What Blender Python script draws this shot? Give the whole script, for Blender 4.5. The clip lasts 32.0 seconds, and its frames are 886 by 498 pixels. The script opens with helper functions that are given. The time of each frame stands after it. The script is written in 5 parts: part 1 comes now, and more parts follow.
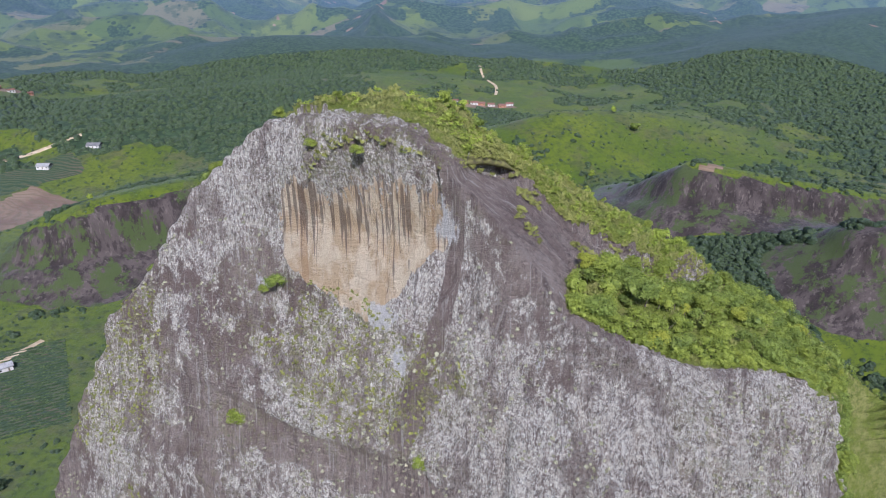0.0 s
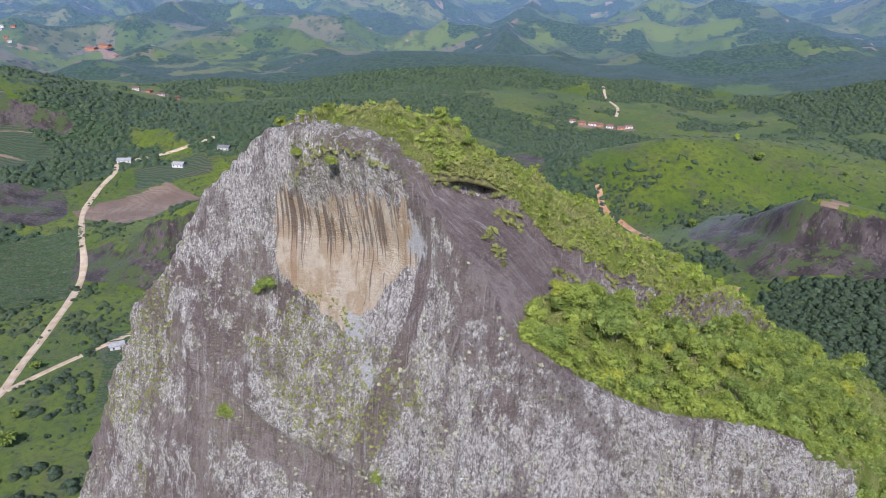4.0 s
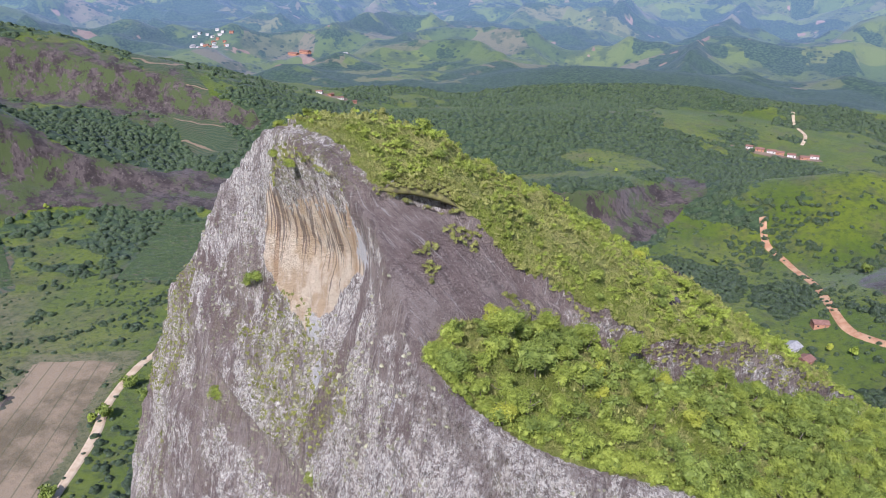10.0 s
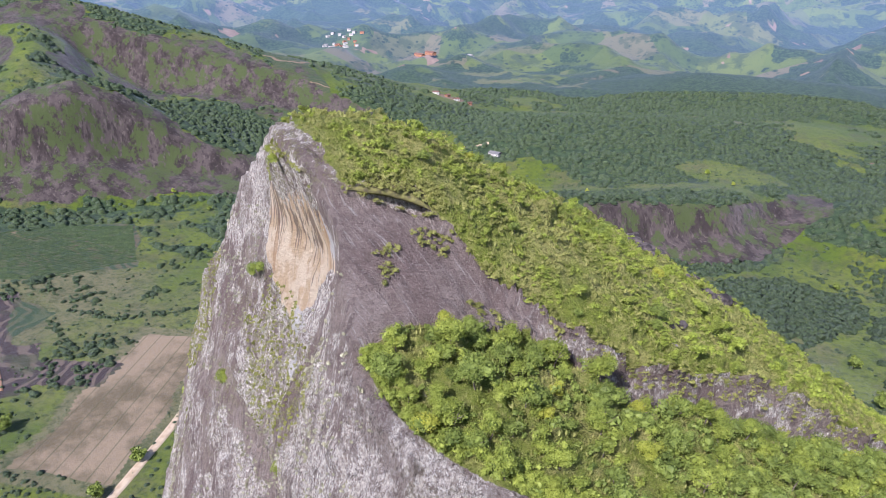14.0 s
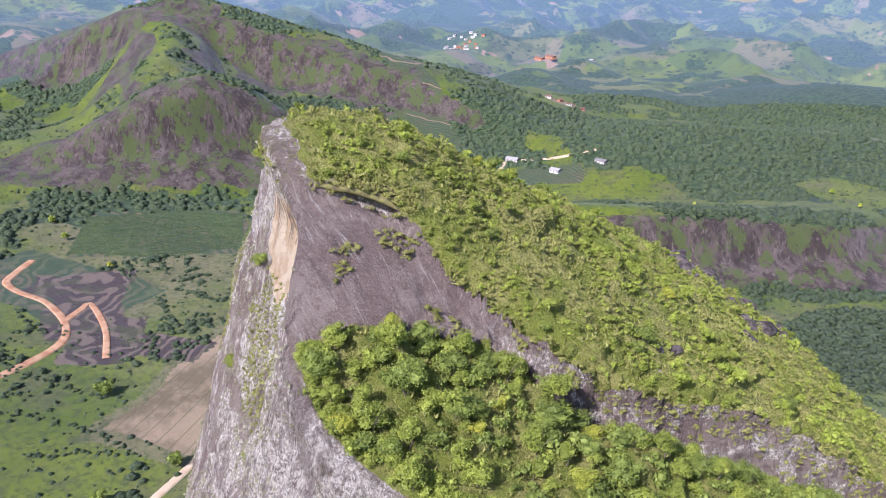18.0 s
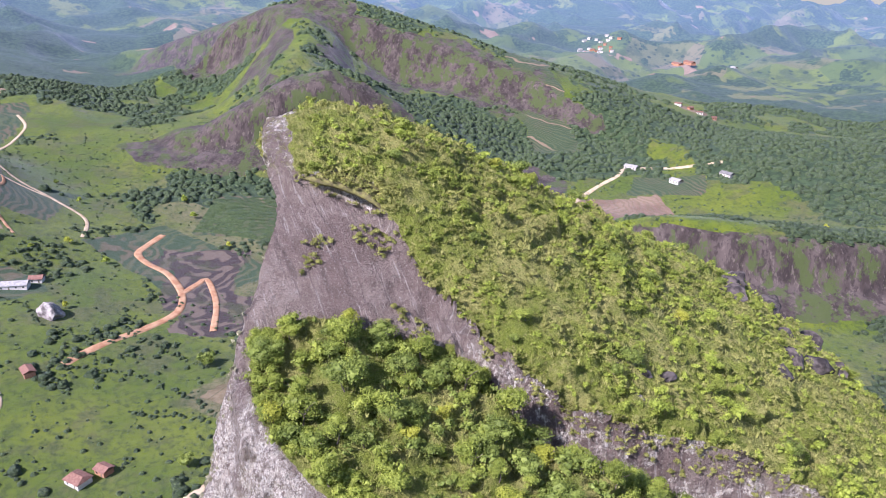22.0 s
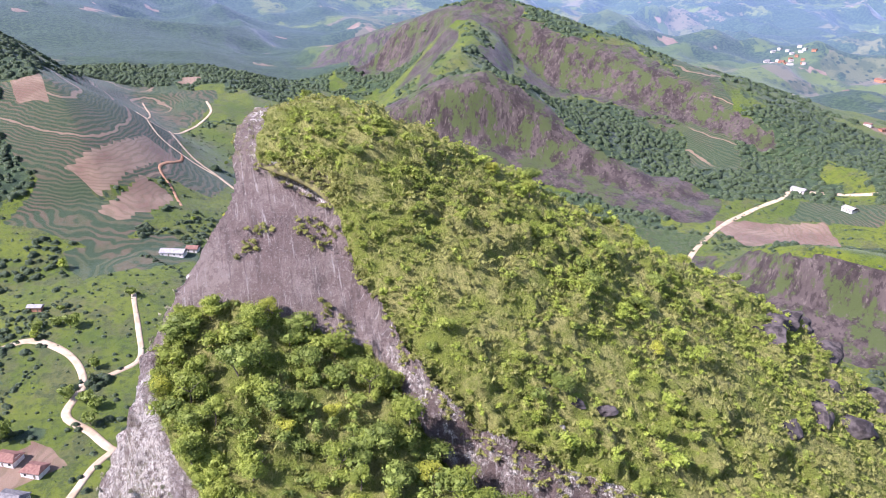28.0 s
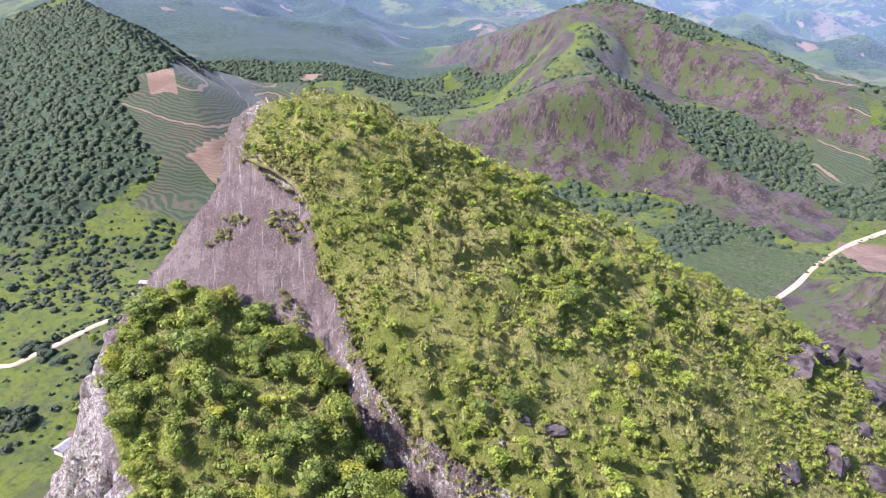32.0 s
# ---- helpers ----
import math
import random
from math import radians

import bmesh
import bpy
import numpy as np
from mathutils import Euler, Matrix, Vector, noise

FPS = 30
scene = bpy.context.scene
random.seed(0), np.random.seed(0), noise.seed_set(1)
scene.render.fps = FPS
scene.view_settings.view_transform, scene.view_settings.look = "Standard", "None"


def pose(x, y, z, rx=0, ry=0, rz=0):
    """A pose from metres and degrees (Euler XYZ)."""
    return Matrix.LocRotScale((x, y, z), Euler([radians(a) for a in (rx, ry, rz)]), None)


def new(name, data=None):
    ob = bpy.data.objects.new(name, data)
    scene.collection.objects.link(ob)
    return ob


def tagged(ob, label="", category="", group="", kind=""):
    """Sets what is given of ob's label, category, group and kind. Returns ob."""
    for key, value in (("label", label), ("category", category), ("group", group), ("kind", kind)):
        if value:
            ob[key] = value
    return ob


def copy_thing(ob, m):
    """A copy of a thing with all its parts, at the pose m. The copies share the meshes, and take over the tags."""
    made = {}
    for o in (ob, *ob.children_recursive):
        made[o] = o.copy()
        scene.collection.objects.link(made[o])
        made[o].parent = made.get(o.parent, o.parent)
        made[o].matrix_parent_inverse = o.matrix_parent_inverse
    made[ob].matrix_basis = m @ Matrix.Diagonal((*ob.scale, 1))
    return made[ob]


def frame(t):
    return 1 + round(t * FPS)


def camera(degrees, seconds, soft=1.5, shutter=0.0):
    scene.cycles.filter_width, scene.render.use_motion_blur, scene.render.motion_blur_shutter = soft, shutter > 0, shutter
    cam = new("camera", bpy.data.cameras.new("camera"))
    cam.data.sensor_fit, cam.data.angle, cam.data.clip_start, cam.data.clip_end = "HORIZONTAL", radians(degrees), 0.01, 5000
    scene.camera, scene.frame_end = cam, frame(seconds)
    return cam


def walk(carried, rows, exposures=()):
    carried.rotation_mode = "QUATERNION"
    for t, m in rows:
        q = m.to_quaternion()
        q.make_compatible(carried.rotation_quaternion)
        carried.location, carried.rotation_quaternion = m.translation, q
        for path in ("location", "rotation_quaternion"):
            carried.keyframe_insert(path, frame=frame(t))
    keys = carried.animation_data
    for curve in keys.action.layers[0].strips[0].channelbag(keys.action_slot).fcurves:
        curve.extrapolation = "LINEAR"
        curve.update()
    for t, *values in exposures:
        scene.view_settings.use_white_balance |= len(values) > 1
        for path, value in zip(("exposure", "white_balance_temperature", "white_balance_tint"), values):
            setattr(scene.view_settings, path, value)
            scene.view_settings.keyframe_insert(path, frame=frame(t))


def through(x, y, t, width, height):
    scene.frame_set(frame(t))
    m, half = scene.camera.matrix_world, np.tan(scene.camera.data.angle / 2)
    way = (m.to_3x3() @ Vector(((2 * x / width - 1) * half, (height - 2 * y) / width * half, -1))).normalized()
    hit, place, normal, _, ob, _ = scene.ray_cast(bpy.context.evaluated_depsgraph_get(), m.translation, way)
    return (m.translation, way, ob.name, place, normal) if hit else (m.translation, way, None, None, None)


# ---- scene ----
cam = camera(64.4, 32.0, 1.0)
METRES, EYE, TILT, LEAN, TURN = 160.0, 240.0, -23.4, -0.2, 0.0
ROWS = [
    (0.0, 0.0, 0.0, 0.0, 0.0, 0.0, -0.0),
    (0.5, 0.0158, 0.0007, 0.0, 1.27, 0.21, -0.57),
    (1.0, 0.0315, 0.0018, 0.0004, 2.59, 0.35, -1.23),
    (1.5, 0.0479, 0.0034, 0.0007, 3.85, 0.48, -1.77),
    (2.0, 0.0637, 0.0054, 0.0013, 5.02, 0.62, -2.31),
    (2.5, 0.0794, 0.0077, 0.0021, 6.3, 0.73, -2.93),
    (3.0, 0.0953, 0.0104, 0.0029, 7.55, 0.84, -3.49),
    (3.5, 0.111, 0.0132, 0.004, 8.6, 0.91, -3.96),
    (5.5, 0.1727, 0.0272, 0.0098, 13.16, 1.03, -6.05),
    (6.0, 0.1879, 0.0317, 0.0116, 14.11, 1.02, -6.47),
    (6.5, 0.2031, 0.0364, 0.0133, 15.35, 0.96, -6.95),
    (7.0, 0.218, 0.0415, 0.0154, 16.6, 0.87, -7.49),
    (7.5, 0.2327, 0.0468, 0.0177, 17.67, 0.79, -7.94),
    (8.0, 0.2473, 0.0526, 0.0201, 18.74, 0.72, -8.39),
    (8.5, 0.2617, 0.0586, 0.0226, 19.85, 0.64, -8.83),
    (9.0, 0.2759, 0.0653, 0.0253, 20.92, 0.53, -9.31),
    (9.5, 0.2899, 0.0721, 0.0282, 22.15, 0.39, -9.79),
    (10.0, 0.3037, 0.0792, 0.0312, 23.64, 0.17, -10.4),
    (10.5, 0.3174, 0.0864, 0.0342, 24.92, -0.03, -10.89),
    (11.0, 0.3308, 0.094, 0.0373, 26.09, -0.21, -11.32),
    (11.5, 0.344, 0.1016, 0.0407, 27.5, -0.46, -11.9),
    (12.0, 0.357, 0.1101, 0.044, 28.6, -0.64, -12.3),
    (12.5, 0.3698, 0.1183, 0.0474, 29.68, -0.86, -12.7),
    (13.0, 0.3824, 0.1269, 0.051, 31.07, -1.16, -13.21),
    (13.5, 0.3948, 0.1359, 0.0548, 32.29, -1.43, -13.64),
    (14.0, 0.4071, 0.1452, 0.0588, 33.5, -1.72, -14.08),
    (14.5, 0.419, 0.1546, 0.0629, 34.66, -2.0, -14.48),
    (16.5, 0.4639, 0.195, 0.0792, 39.57, -3.18, -16.14),
    (17.0, 0.4747, 0.2052, 0.0836, 40.94, -3.54, -16.58),
    (17.5, 0.4851, 0.2158, 0.0881, 42.16, -3.85, -16.98),
    (18.0, 0.4951, 0.2265, 0.0927, 43.31, -4.15, -17.36),
    (18.5, 0.5048, 0.2375, 0.0972, 44.61, -4.51, -17.78),
    (19.0, 0.5142, 0.2486, 0.102, 46.06, -4.95, -18.24),
    (19.5, 0.5234, 0.2599, 0.1066, 47.52, -5.39, -18.71),
    (20.0, 0.5323, 0.2715, 0.1114, 48.94, -5.83, -19.15),
    (20.5, 0.5408, 0.2833, 0.1164, 50.19, -6.24, -19.51),
    (21.0, 0.5489, 0.2952, 0.1215, 51.67, -6.73, -19.94),
    (21.5, 0.557, 0.3073, 0.1267, 53.15, -7.28, -20.35),
    (22.0, 0.5649, 0.3195, 0.132, 54.35, -7.69, -20.65),
    (22.5, 0.5724, 0.3319, 0.1373, 55.42, -8.06, -20.92),
    (23.0, 0.5795, 0.3444, 0.1424, 56.58, -8.45, -21.24),
    (23.5, 0.5862, 0.357, 0.1477, 57.65, -8.84, -21.53),
    (24.0, 0.5927, 0.3698, 0.153, 58.79, -9.26, -21.84),
    (24.5, 0.5989, 0.3826, 0.1584, 60.09, -9.73, -22.13),
    (25.0, 0.6049, 0.3956, 0.1638, 61.34, -10.2, -22.42),
    (25.5, 0.6105, 0.4086, 0.1691, 62.53, -10.63, -22.66),
    (27.5, 0.6301, 0.4622, 0.1925, 68.05, -12.64, -23.63),
    (28.0, 0.634, 0.4761, 0.1987, 69.35, -13.12, -23.79),
    (28.5, 0.6377, 0.4901, 0.2049, 70.77, -13.67, -23.95),
    (29.0, 0.641, 0.5039, 0.2109, 72.2, -14.22, -24.12),
    (29.5, 0.6438, 0.5179, 0.2169, 73.8, -14.84, -24.33),
    (30.0, 0.6465, 0.5321, 0.2232, 75.36, -15.47, -24.49),
    (30.5, 0.6488, 0.5463, 0.2295, 76.67, -15.99, -24.58),
    (31.0, 0.6509, 0.5605, 0.2356, 78.1, -16.57, -24.7),
    (31.5, 0.653, 0.5744, 0.2415, 79.11, -16.96, -24.73),
    (32.0, 0.6545, 0.5881, 0.2472, 80.24, -17.49, -24.81),
]
EXPOSURES = [(0.0, 0.22, 5580, 21), (9.0, 0.46, 5720, 24), (19.0, 0.83, 5850, 30), (32.0, 1.20, 5900, 35)]
walk(cam, [(t, pose(0, 0, EYE, TILT, LEAN, TURN) @ pose(METRES * x, METRES * y, METRES * z, 90 + pitch, roll, yaw)) for t, x, y, z, yaw, pitch, roll in ROWS], EXPOSURES)

# ---- daylight ----
SUN_FROM = Vector((0.10, -0.99, 0.0)).normalized()
SUN_UP = radians(43)
world = bpy.data.worlds.new("sky")
scene.world = world
world.use_nodes = True
wn, wl = world.node_tree.nodes, world.node_tree.links
sky = wn.new("ShaderNodeTexSky")
sky.sky_type = "NISHITA"
sky.sun_disc = False
sky.sun_elevation = SUN_UP
sky.sun_rotation = math.atan2(SUN_FROM.x, SUN_FROM.y)
sky.dust_density = 1.0
wl.new(sky.outputs[0], wn["Background"].inputs[0])
wn["Background"].inputs[1].default_value = 0.105
sun = new("sun", bpy.data.lights.new("sun", "SUN"))
sun.data.energy = 4.6
sun.data.angle = radians(0.5)
sun.data.color = (1.0, 0.965, 0.90)
sun_way = -(SUN_FROM * math.cos(SUN_UP) + Vector((0, 0, math.sin(SUN_UP))))
sun.matrix_world = Matrix.Translation((0, 0, 600)) @ sun_way.to_track_quat("-Z", "Y").to_matrix().to_4x4()

# ---- materials ----
class Nodes:
    """A few short calls for building a node material."""

    def __init__(self, name, rough=0.9):
        self.mat = bpy.data.materials.new(name)
        self.mat.use_nodes = True
        self.t = self.mat.node_tree
        self.bsdf = self.t.nodes["Principled BSDF"]
        self.bsdf.inputs["Roughness"].default_value = rough
        self.bsdf.inputs["Specular IOR Level"].default_value = 0.25
        self.pos = self.t.nodes.new("ShaderNodeNewGeometry").outputs["Position"]

    def put(self, socket, value):
        if isinstance(value, (int, float)):
            socket.default_value = value
        elif isinstance(value, (tuple, list)):
            socket.default_value = (*value, 1.0)[:4] if socket.type == "RGBA" else value
        else:
            self.t.links.new(value, socket)

    def noise(self, scale, detail=4.0, stretch=None, rough=0.55, vec=None, distort=0.0):
        n = self.t.nodes.new("ShaderNodeTexNoise")
        n.inputs["Scale"].default_value, n.inputs["Detail"].default_value = scale, detail
        n.inputs["Roughness"].default_value, n.inputs["Distortion"].default_value = rough, distort
        v = vec or self.pos
        if stretch:
            m = self.t.nodes.new("ShaderNodeMapping")
            m.inputs["Scale"].default_value = stretch
            self.t.links.new(v, m.inputs[0])
            v = m.outputs[0]
        self.t.links.new(v, n.inputs["Vector"])
        return n.outputs["Fac"]

    def streaks(self, across, down, detail=6, rough=0.65, distort=0.4):
        """Streaks that run down the face, whichever way it looks."""
        turn = self.t.nodes.new("ShaderNodeSeparateXYZ")
        self.t.links.new(self.t.nodes.new("ShaderNodeNewGeometry").outputs["Normal"], turn.inputs[0])
        side = self.math("SUBTRACT", self.math("ABSOLUTE", turn.outputs[0]), self.math("ABSOLUTE", turn.outputs[1]))
        a = self.noise(1.0, detail, (across, across * 0.1, down), rough, distort=distort)
        b = self.noise(1.0, detail, (across * 0.1, across, down), rough, distort=distort)
        n = self.t.nodes.new("ShaderNodeMix")
        for i, v in ((0, self.ramp(side, -0.15, 0.15)), (2, a), (3, b)):
            self.put(n.inputs[i], v)
        return n.outputs[0]

    def cells(self, scale, stretch=None):
        n = self.t.nodes.new("ShaderNodeTexVoronoi")
        n.inputs["Scale"].default_value = scale
        v = self.pos
        if stretch:
            m = self.t.nodes.new("ShaderNodeMapping")
            m.inputs["Scale"].default_value = stretch
            self.t.links.new(v, m.inputs[0])
            v = m.outputs[0]
        self.t.links.new(v, n.inputs["Vector"])
        return n

    def ramp(self, fac, lo, hi, a=0.0, b=1.0):
        n = self.t.nodes.new("ShaderNodeMapRange")
        n.interpolation_type = "SMOOTHSTEP"
        for i, v in enumerate((fac, lo, hi, a, b)):
            self.put(n.inputs[i], v)
        return n.outputs[0]

    def mix(self, fac, a, b):
        n = self.t.nodes.new("ShaderNodeMix")
        n.data_type = "RGBA"
        self.put(n.inputs[0], fac)
        self.put(n.inputs[6], a)
        self.put(n.inputs[7], b)
        return n.outputs[2]

    def math(self, op, a, b=0.0, c=0.0):
        n = self.t.nodes.new("ShaderNodeMath")
        n.operation = op
        for i, v in enumerate((a, b, c)):
            self.put(n.inputs[i], v)
        return n.outputs[0]

    def attr(self, name):
        n = self.t.nodes.new("ShaderNodeAttribute")
        n.attribute_name = name
        return n.outputs["Fac"]

    def colour_attr(self, name):
        n = self.t.nodes.new("ShaderNodeAttribute")
        n.attribute_name = name
        s = self.t.nodes.new("ShaderNodeSeparateColor")
        self.t.links.new(n.outputs["Color"], s.inputs[0])
        return s.outputs

    def island(self):
        return self.t.nodes.new("ShaderNodeNewGeometry").outputs["Random Per Island"]

    def random(self):
        return self.t.nodes.new("ShaderNodeObjectInfo").outputs["Random"]

    def bump(self, height, strength=0.5, distance=0.2):
        n = self.t.nodes.new("ShaderNodeBump")
        n.inputs["Strength"].default_value, n.inputs["Distance"].default_value = strength, distance
        self.t.links.new(height, n.inputs["Height"])
        self.t.links.new(n.outputs[0], self.bsdf.inputs["Normal"])

    def colour(self, value):
        self.put(self.bsdf.inputs["Base Color"], value)
        return self.mat


def rock_material():
    """Weathered gneiss: purple-grey, white lichen, dark water streaks, a buff scar and turf."""
    n = Nodes("gneiss", 0.85)
    streak = n.streaks(0.9, 0.05)
    fine = n.noise(3.2, 9, None, 0.78)
    grit = n.noise(8.0, 6, (1, 1, 0.6), 0.75)
    big = n.noise(0.09, 5, (1, 1, 0.5), 0.6)
    bare = n.mix(n.ramp(big, 0.40, 0.60), (0.245, 0.182, 0.156), (0.38, 0.305, 0.258))
    bare = n.mix(n.ramp(n.noise(0.8, 9, (1, 1, 0.45), 0.75), 0.48, 0.56, 0, 0.5), bare, (0.18, 0.13, 0.114))
    bare = n.mix(n.ramp(streak, 0.52, 0.60, 0, 0.5), bare, (0.135, 0.102, 0.095))
    bare = n.mix(n.ramp(n.streaks(1.8, 0.06, 7, 0.7), 0.57, 0.62, 0, 0.6), bare, (0.58, 0.53, 0.47))
    bare = n.mix(n.ramp(n.noise(3.0, 8, None, 0.8), 0.55, 0.60, 0, 0.6), bare, (0.52, 0.47, 0.41))
    bare = n.mix(n.ramp(grit, 0.55, 0.61, 0, 0.6), bare, (0.10, 0.078, 0.070))
    crust = n.mix(n.ramp(n.noise(0.5, 9, (1, 1, 0.6), 0.72), 0.42, 0.58), (0.26, 0.205, 0.170), (0.48, 0.41, 0.34))
    crust = n.mix(n.ramp(n.noise(1.7, 9, (1, 1, 0.5), 0.84), 0.48, 0.54, 0, 0.75), crust, (0.84, 0.775, 0.665))
    crust = n.mix(n.ramp(n.noise(2.9, 8, (1, 1, 0.55), 0.82), 0.525, 0.55, 0, 0.95), crust, (0.95, 0.91, 0.82))
    crust = n.mix(n.ramp(n.noise(0.9, 7, (0.7, 0.7, 2.8), 0.72), 0.565, 0.60, 0, 0.8), crust, (0.92, 0.87, 0.77))
    crust = n.mix(n.ramp(n.noise(0.16, 9, (1, 1, 0.5), 0.74), 0.51, 0.58, 0, 0.7), crust, (0.235, 0.175, 0.150))
    crust = n.mix(n.ramp(n.streaks(1.0, 0.05, 7, 0.7), 0.58, 0.62, 0, 0.55), crust, (0.145, 0.110, 0.098))
    crust = n.mix(n.ramp(n.noise(2.4, 9, (1, 1, 0.45), 0.84), 0.53, 0.57, 0, 0.72), crust, (0.085, 0.068, 0.058))
    zone = n.math("ADD", n.attr("lichen"), n.math("MULTIPLY", n.math("SUBTRACT", n.noise(0.30, 10, (1, 0.8, 0.75), 0.76), 0.5), 2.4))
    c = n.mix(n.ramp(zone, 0.42, 0.54), bare, crust)
    moss = n.math("MULTIPLY", n.ramp(n.noise(0.9, 9, None, 0.82), 0.50, 0.55), n.attr("moss"))
    c = n.mix(n.math("MULTIPLY", moss, 0.75), c, n.mix(n.ramp(fine, 0.35, 0.65), (0.10, 0.105, 0.045), (0.46, 0.42, 0.20)))
    scar = n.math("ADD", n.attr("scar"), n.math("MULTIPLY", n.math("SUBTRACT", n.noise(1.0, 6, (0.8, 0.1, 0.08), 0.65), 0.5), 1.4))
    scar = n.math("ADD", scar, n.math("MULTIPLY", n.math("SUBTRACT", n.noise(0.5, 7, None, 0.7), 0.5), 0.9))
    buff = n.mix(n.ramp(n.noise(0.4, 8, (1, 1, 0.6), 0.65), 0.40, 0.60), (0.66, 0.49, 0.30), (0.82, 0.69, 0.50))
    buff = n.mix(n.ramp(fine, 0.52, 0.66, 0, 0.35), buff, (0.42, 0.29, 0.17))
    level = n.t.nodes.new("ShaderNodeSeparateXYZ")
    n.t.links.new(n.pos, level.inputs[0])
    wet = n.ramp(n.math("ADD", level.outputs[2], n.math("MULTIPLY", n.noise(0.25, 3, (1, 0.2, 0.1)), 14.0)), 203.5, 212.0)
    runs = n.math("ADD", n.streaks(1.5, 0.035, 5, 0.6, 0.15), n.math("MULTIPLY", wet, 0.12))
    buff = n.mix(n.ramp(n.streaks(0.6, 0.03, 4, 0.55, 0.1), 0.56, 0.64, 0, 0.5), buff, (0.46, 0.25, 0.12))
    buff = n.mix(n.ramp(runs, 0.615, 0.655, 0, 0.72), buff, (0.17, 0.12, 0.095))
    c = n.mix(n.ramp(scar, 0.44, 0.52), c, buff)
    white = n.math("ADD", n.attr("pale"), n.math("MULTIPLY", n.math("SUBTRACT", n.noise(1.2, 9, (1, 1, 0.3), 0.78), 0.5), 2.0))
    c = n.mix(n.ramp(white, 0.5, 0.60, 0, 0.9), c, n.mix(n.ramp(grit, 0.4, 0.6), (0.55, 0.53, 0.50), (0.84, 0.81, 0.77)))
    turf_mask = n.math("ADD", n.attr("turf"), n.math("MULTIPLY", n.math("SUBTRACT", n.noise(0.5, 6, None, 0.7), 0.5), 0.9))
    turf = n.mix(n.ramp(n.noise(0.16, 7, None, 0.68), 0.42, 0.60), (0.235, 0.29, 0.038), (0.40, 0.385, 0.12))
    turf = n.mix(n.ramp(n.noise(0.8, 8, None, 0.75), 0.48, 0.60, 0, 0.7), turf, (0.165, 0.215, 0.032))
    turf = n.mix(n.ramp(n.noise(3.5, 7, None, 0.8), 0.51, 0.59, 0, 0.5), turf, (0.085, 0.11, 0.02))
    turf = n.mix(n.ramp(grit, 0.53, 0.62, 0, 0.7), turf, (0.48, 0.47, 0.15))
    c = n.mix(n.ramp(turf_mask, 0.42, 0.58), c, turf)
    height = n.math("ADD", n.math("MULTIPLY", fine, 1.1), n.math("MULTIPLY", streak, 0.6))
    height = n.math("ADD", height, n.math("MULTIPLY", n.noise(0.9, 8, (0.6, 0.6, 2.2), 0.7), 0.9))
    n.bump(height, 1.0, 1.2)
    return n.colour(c)


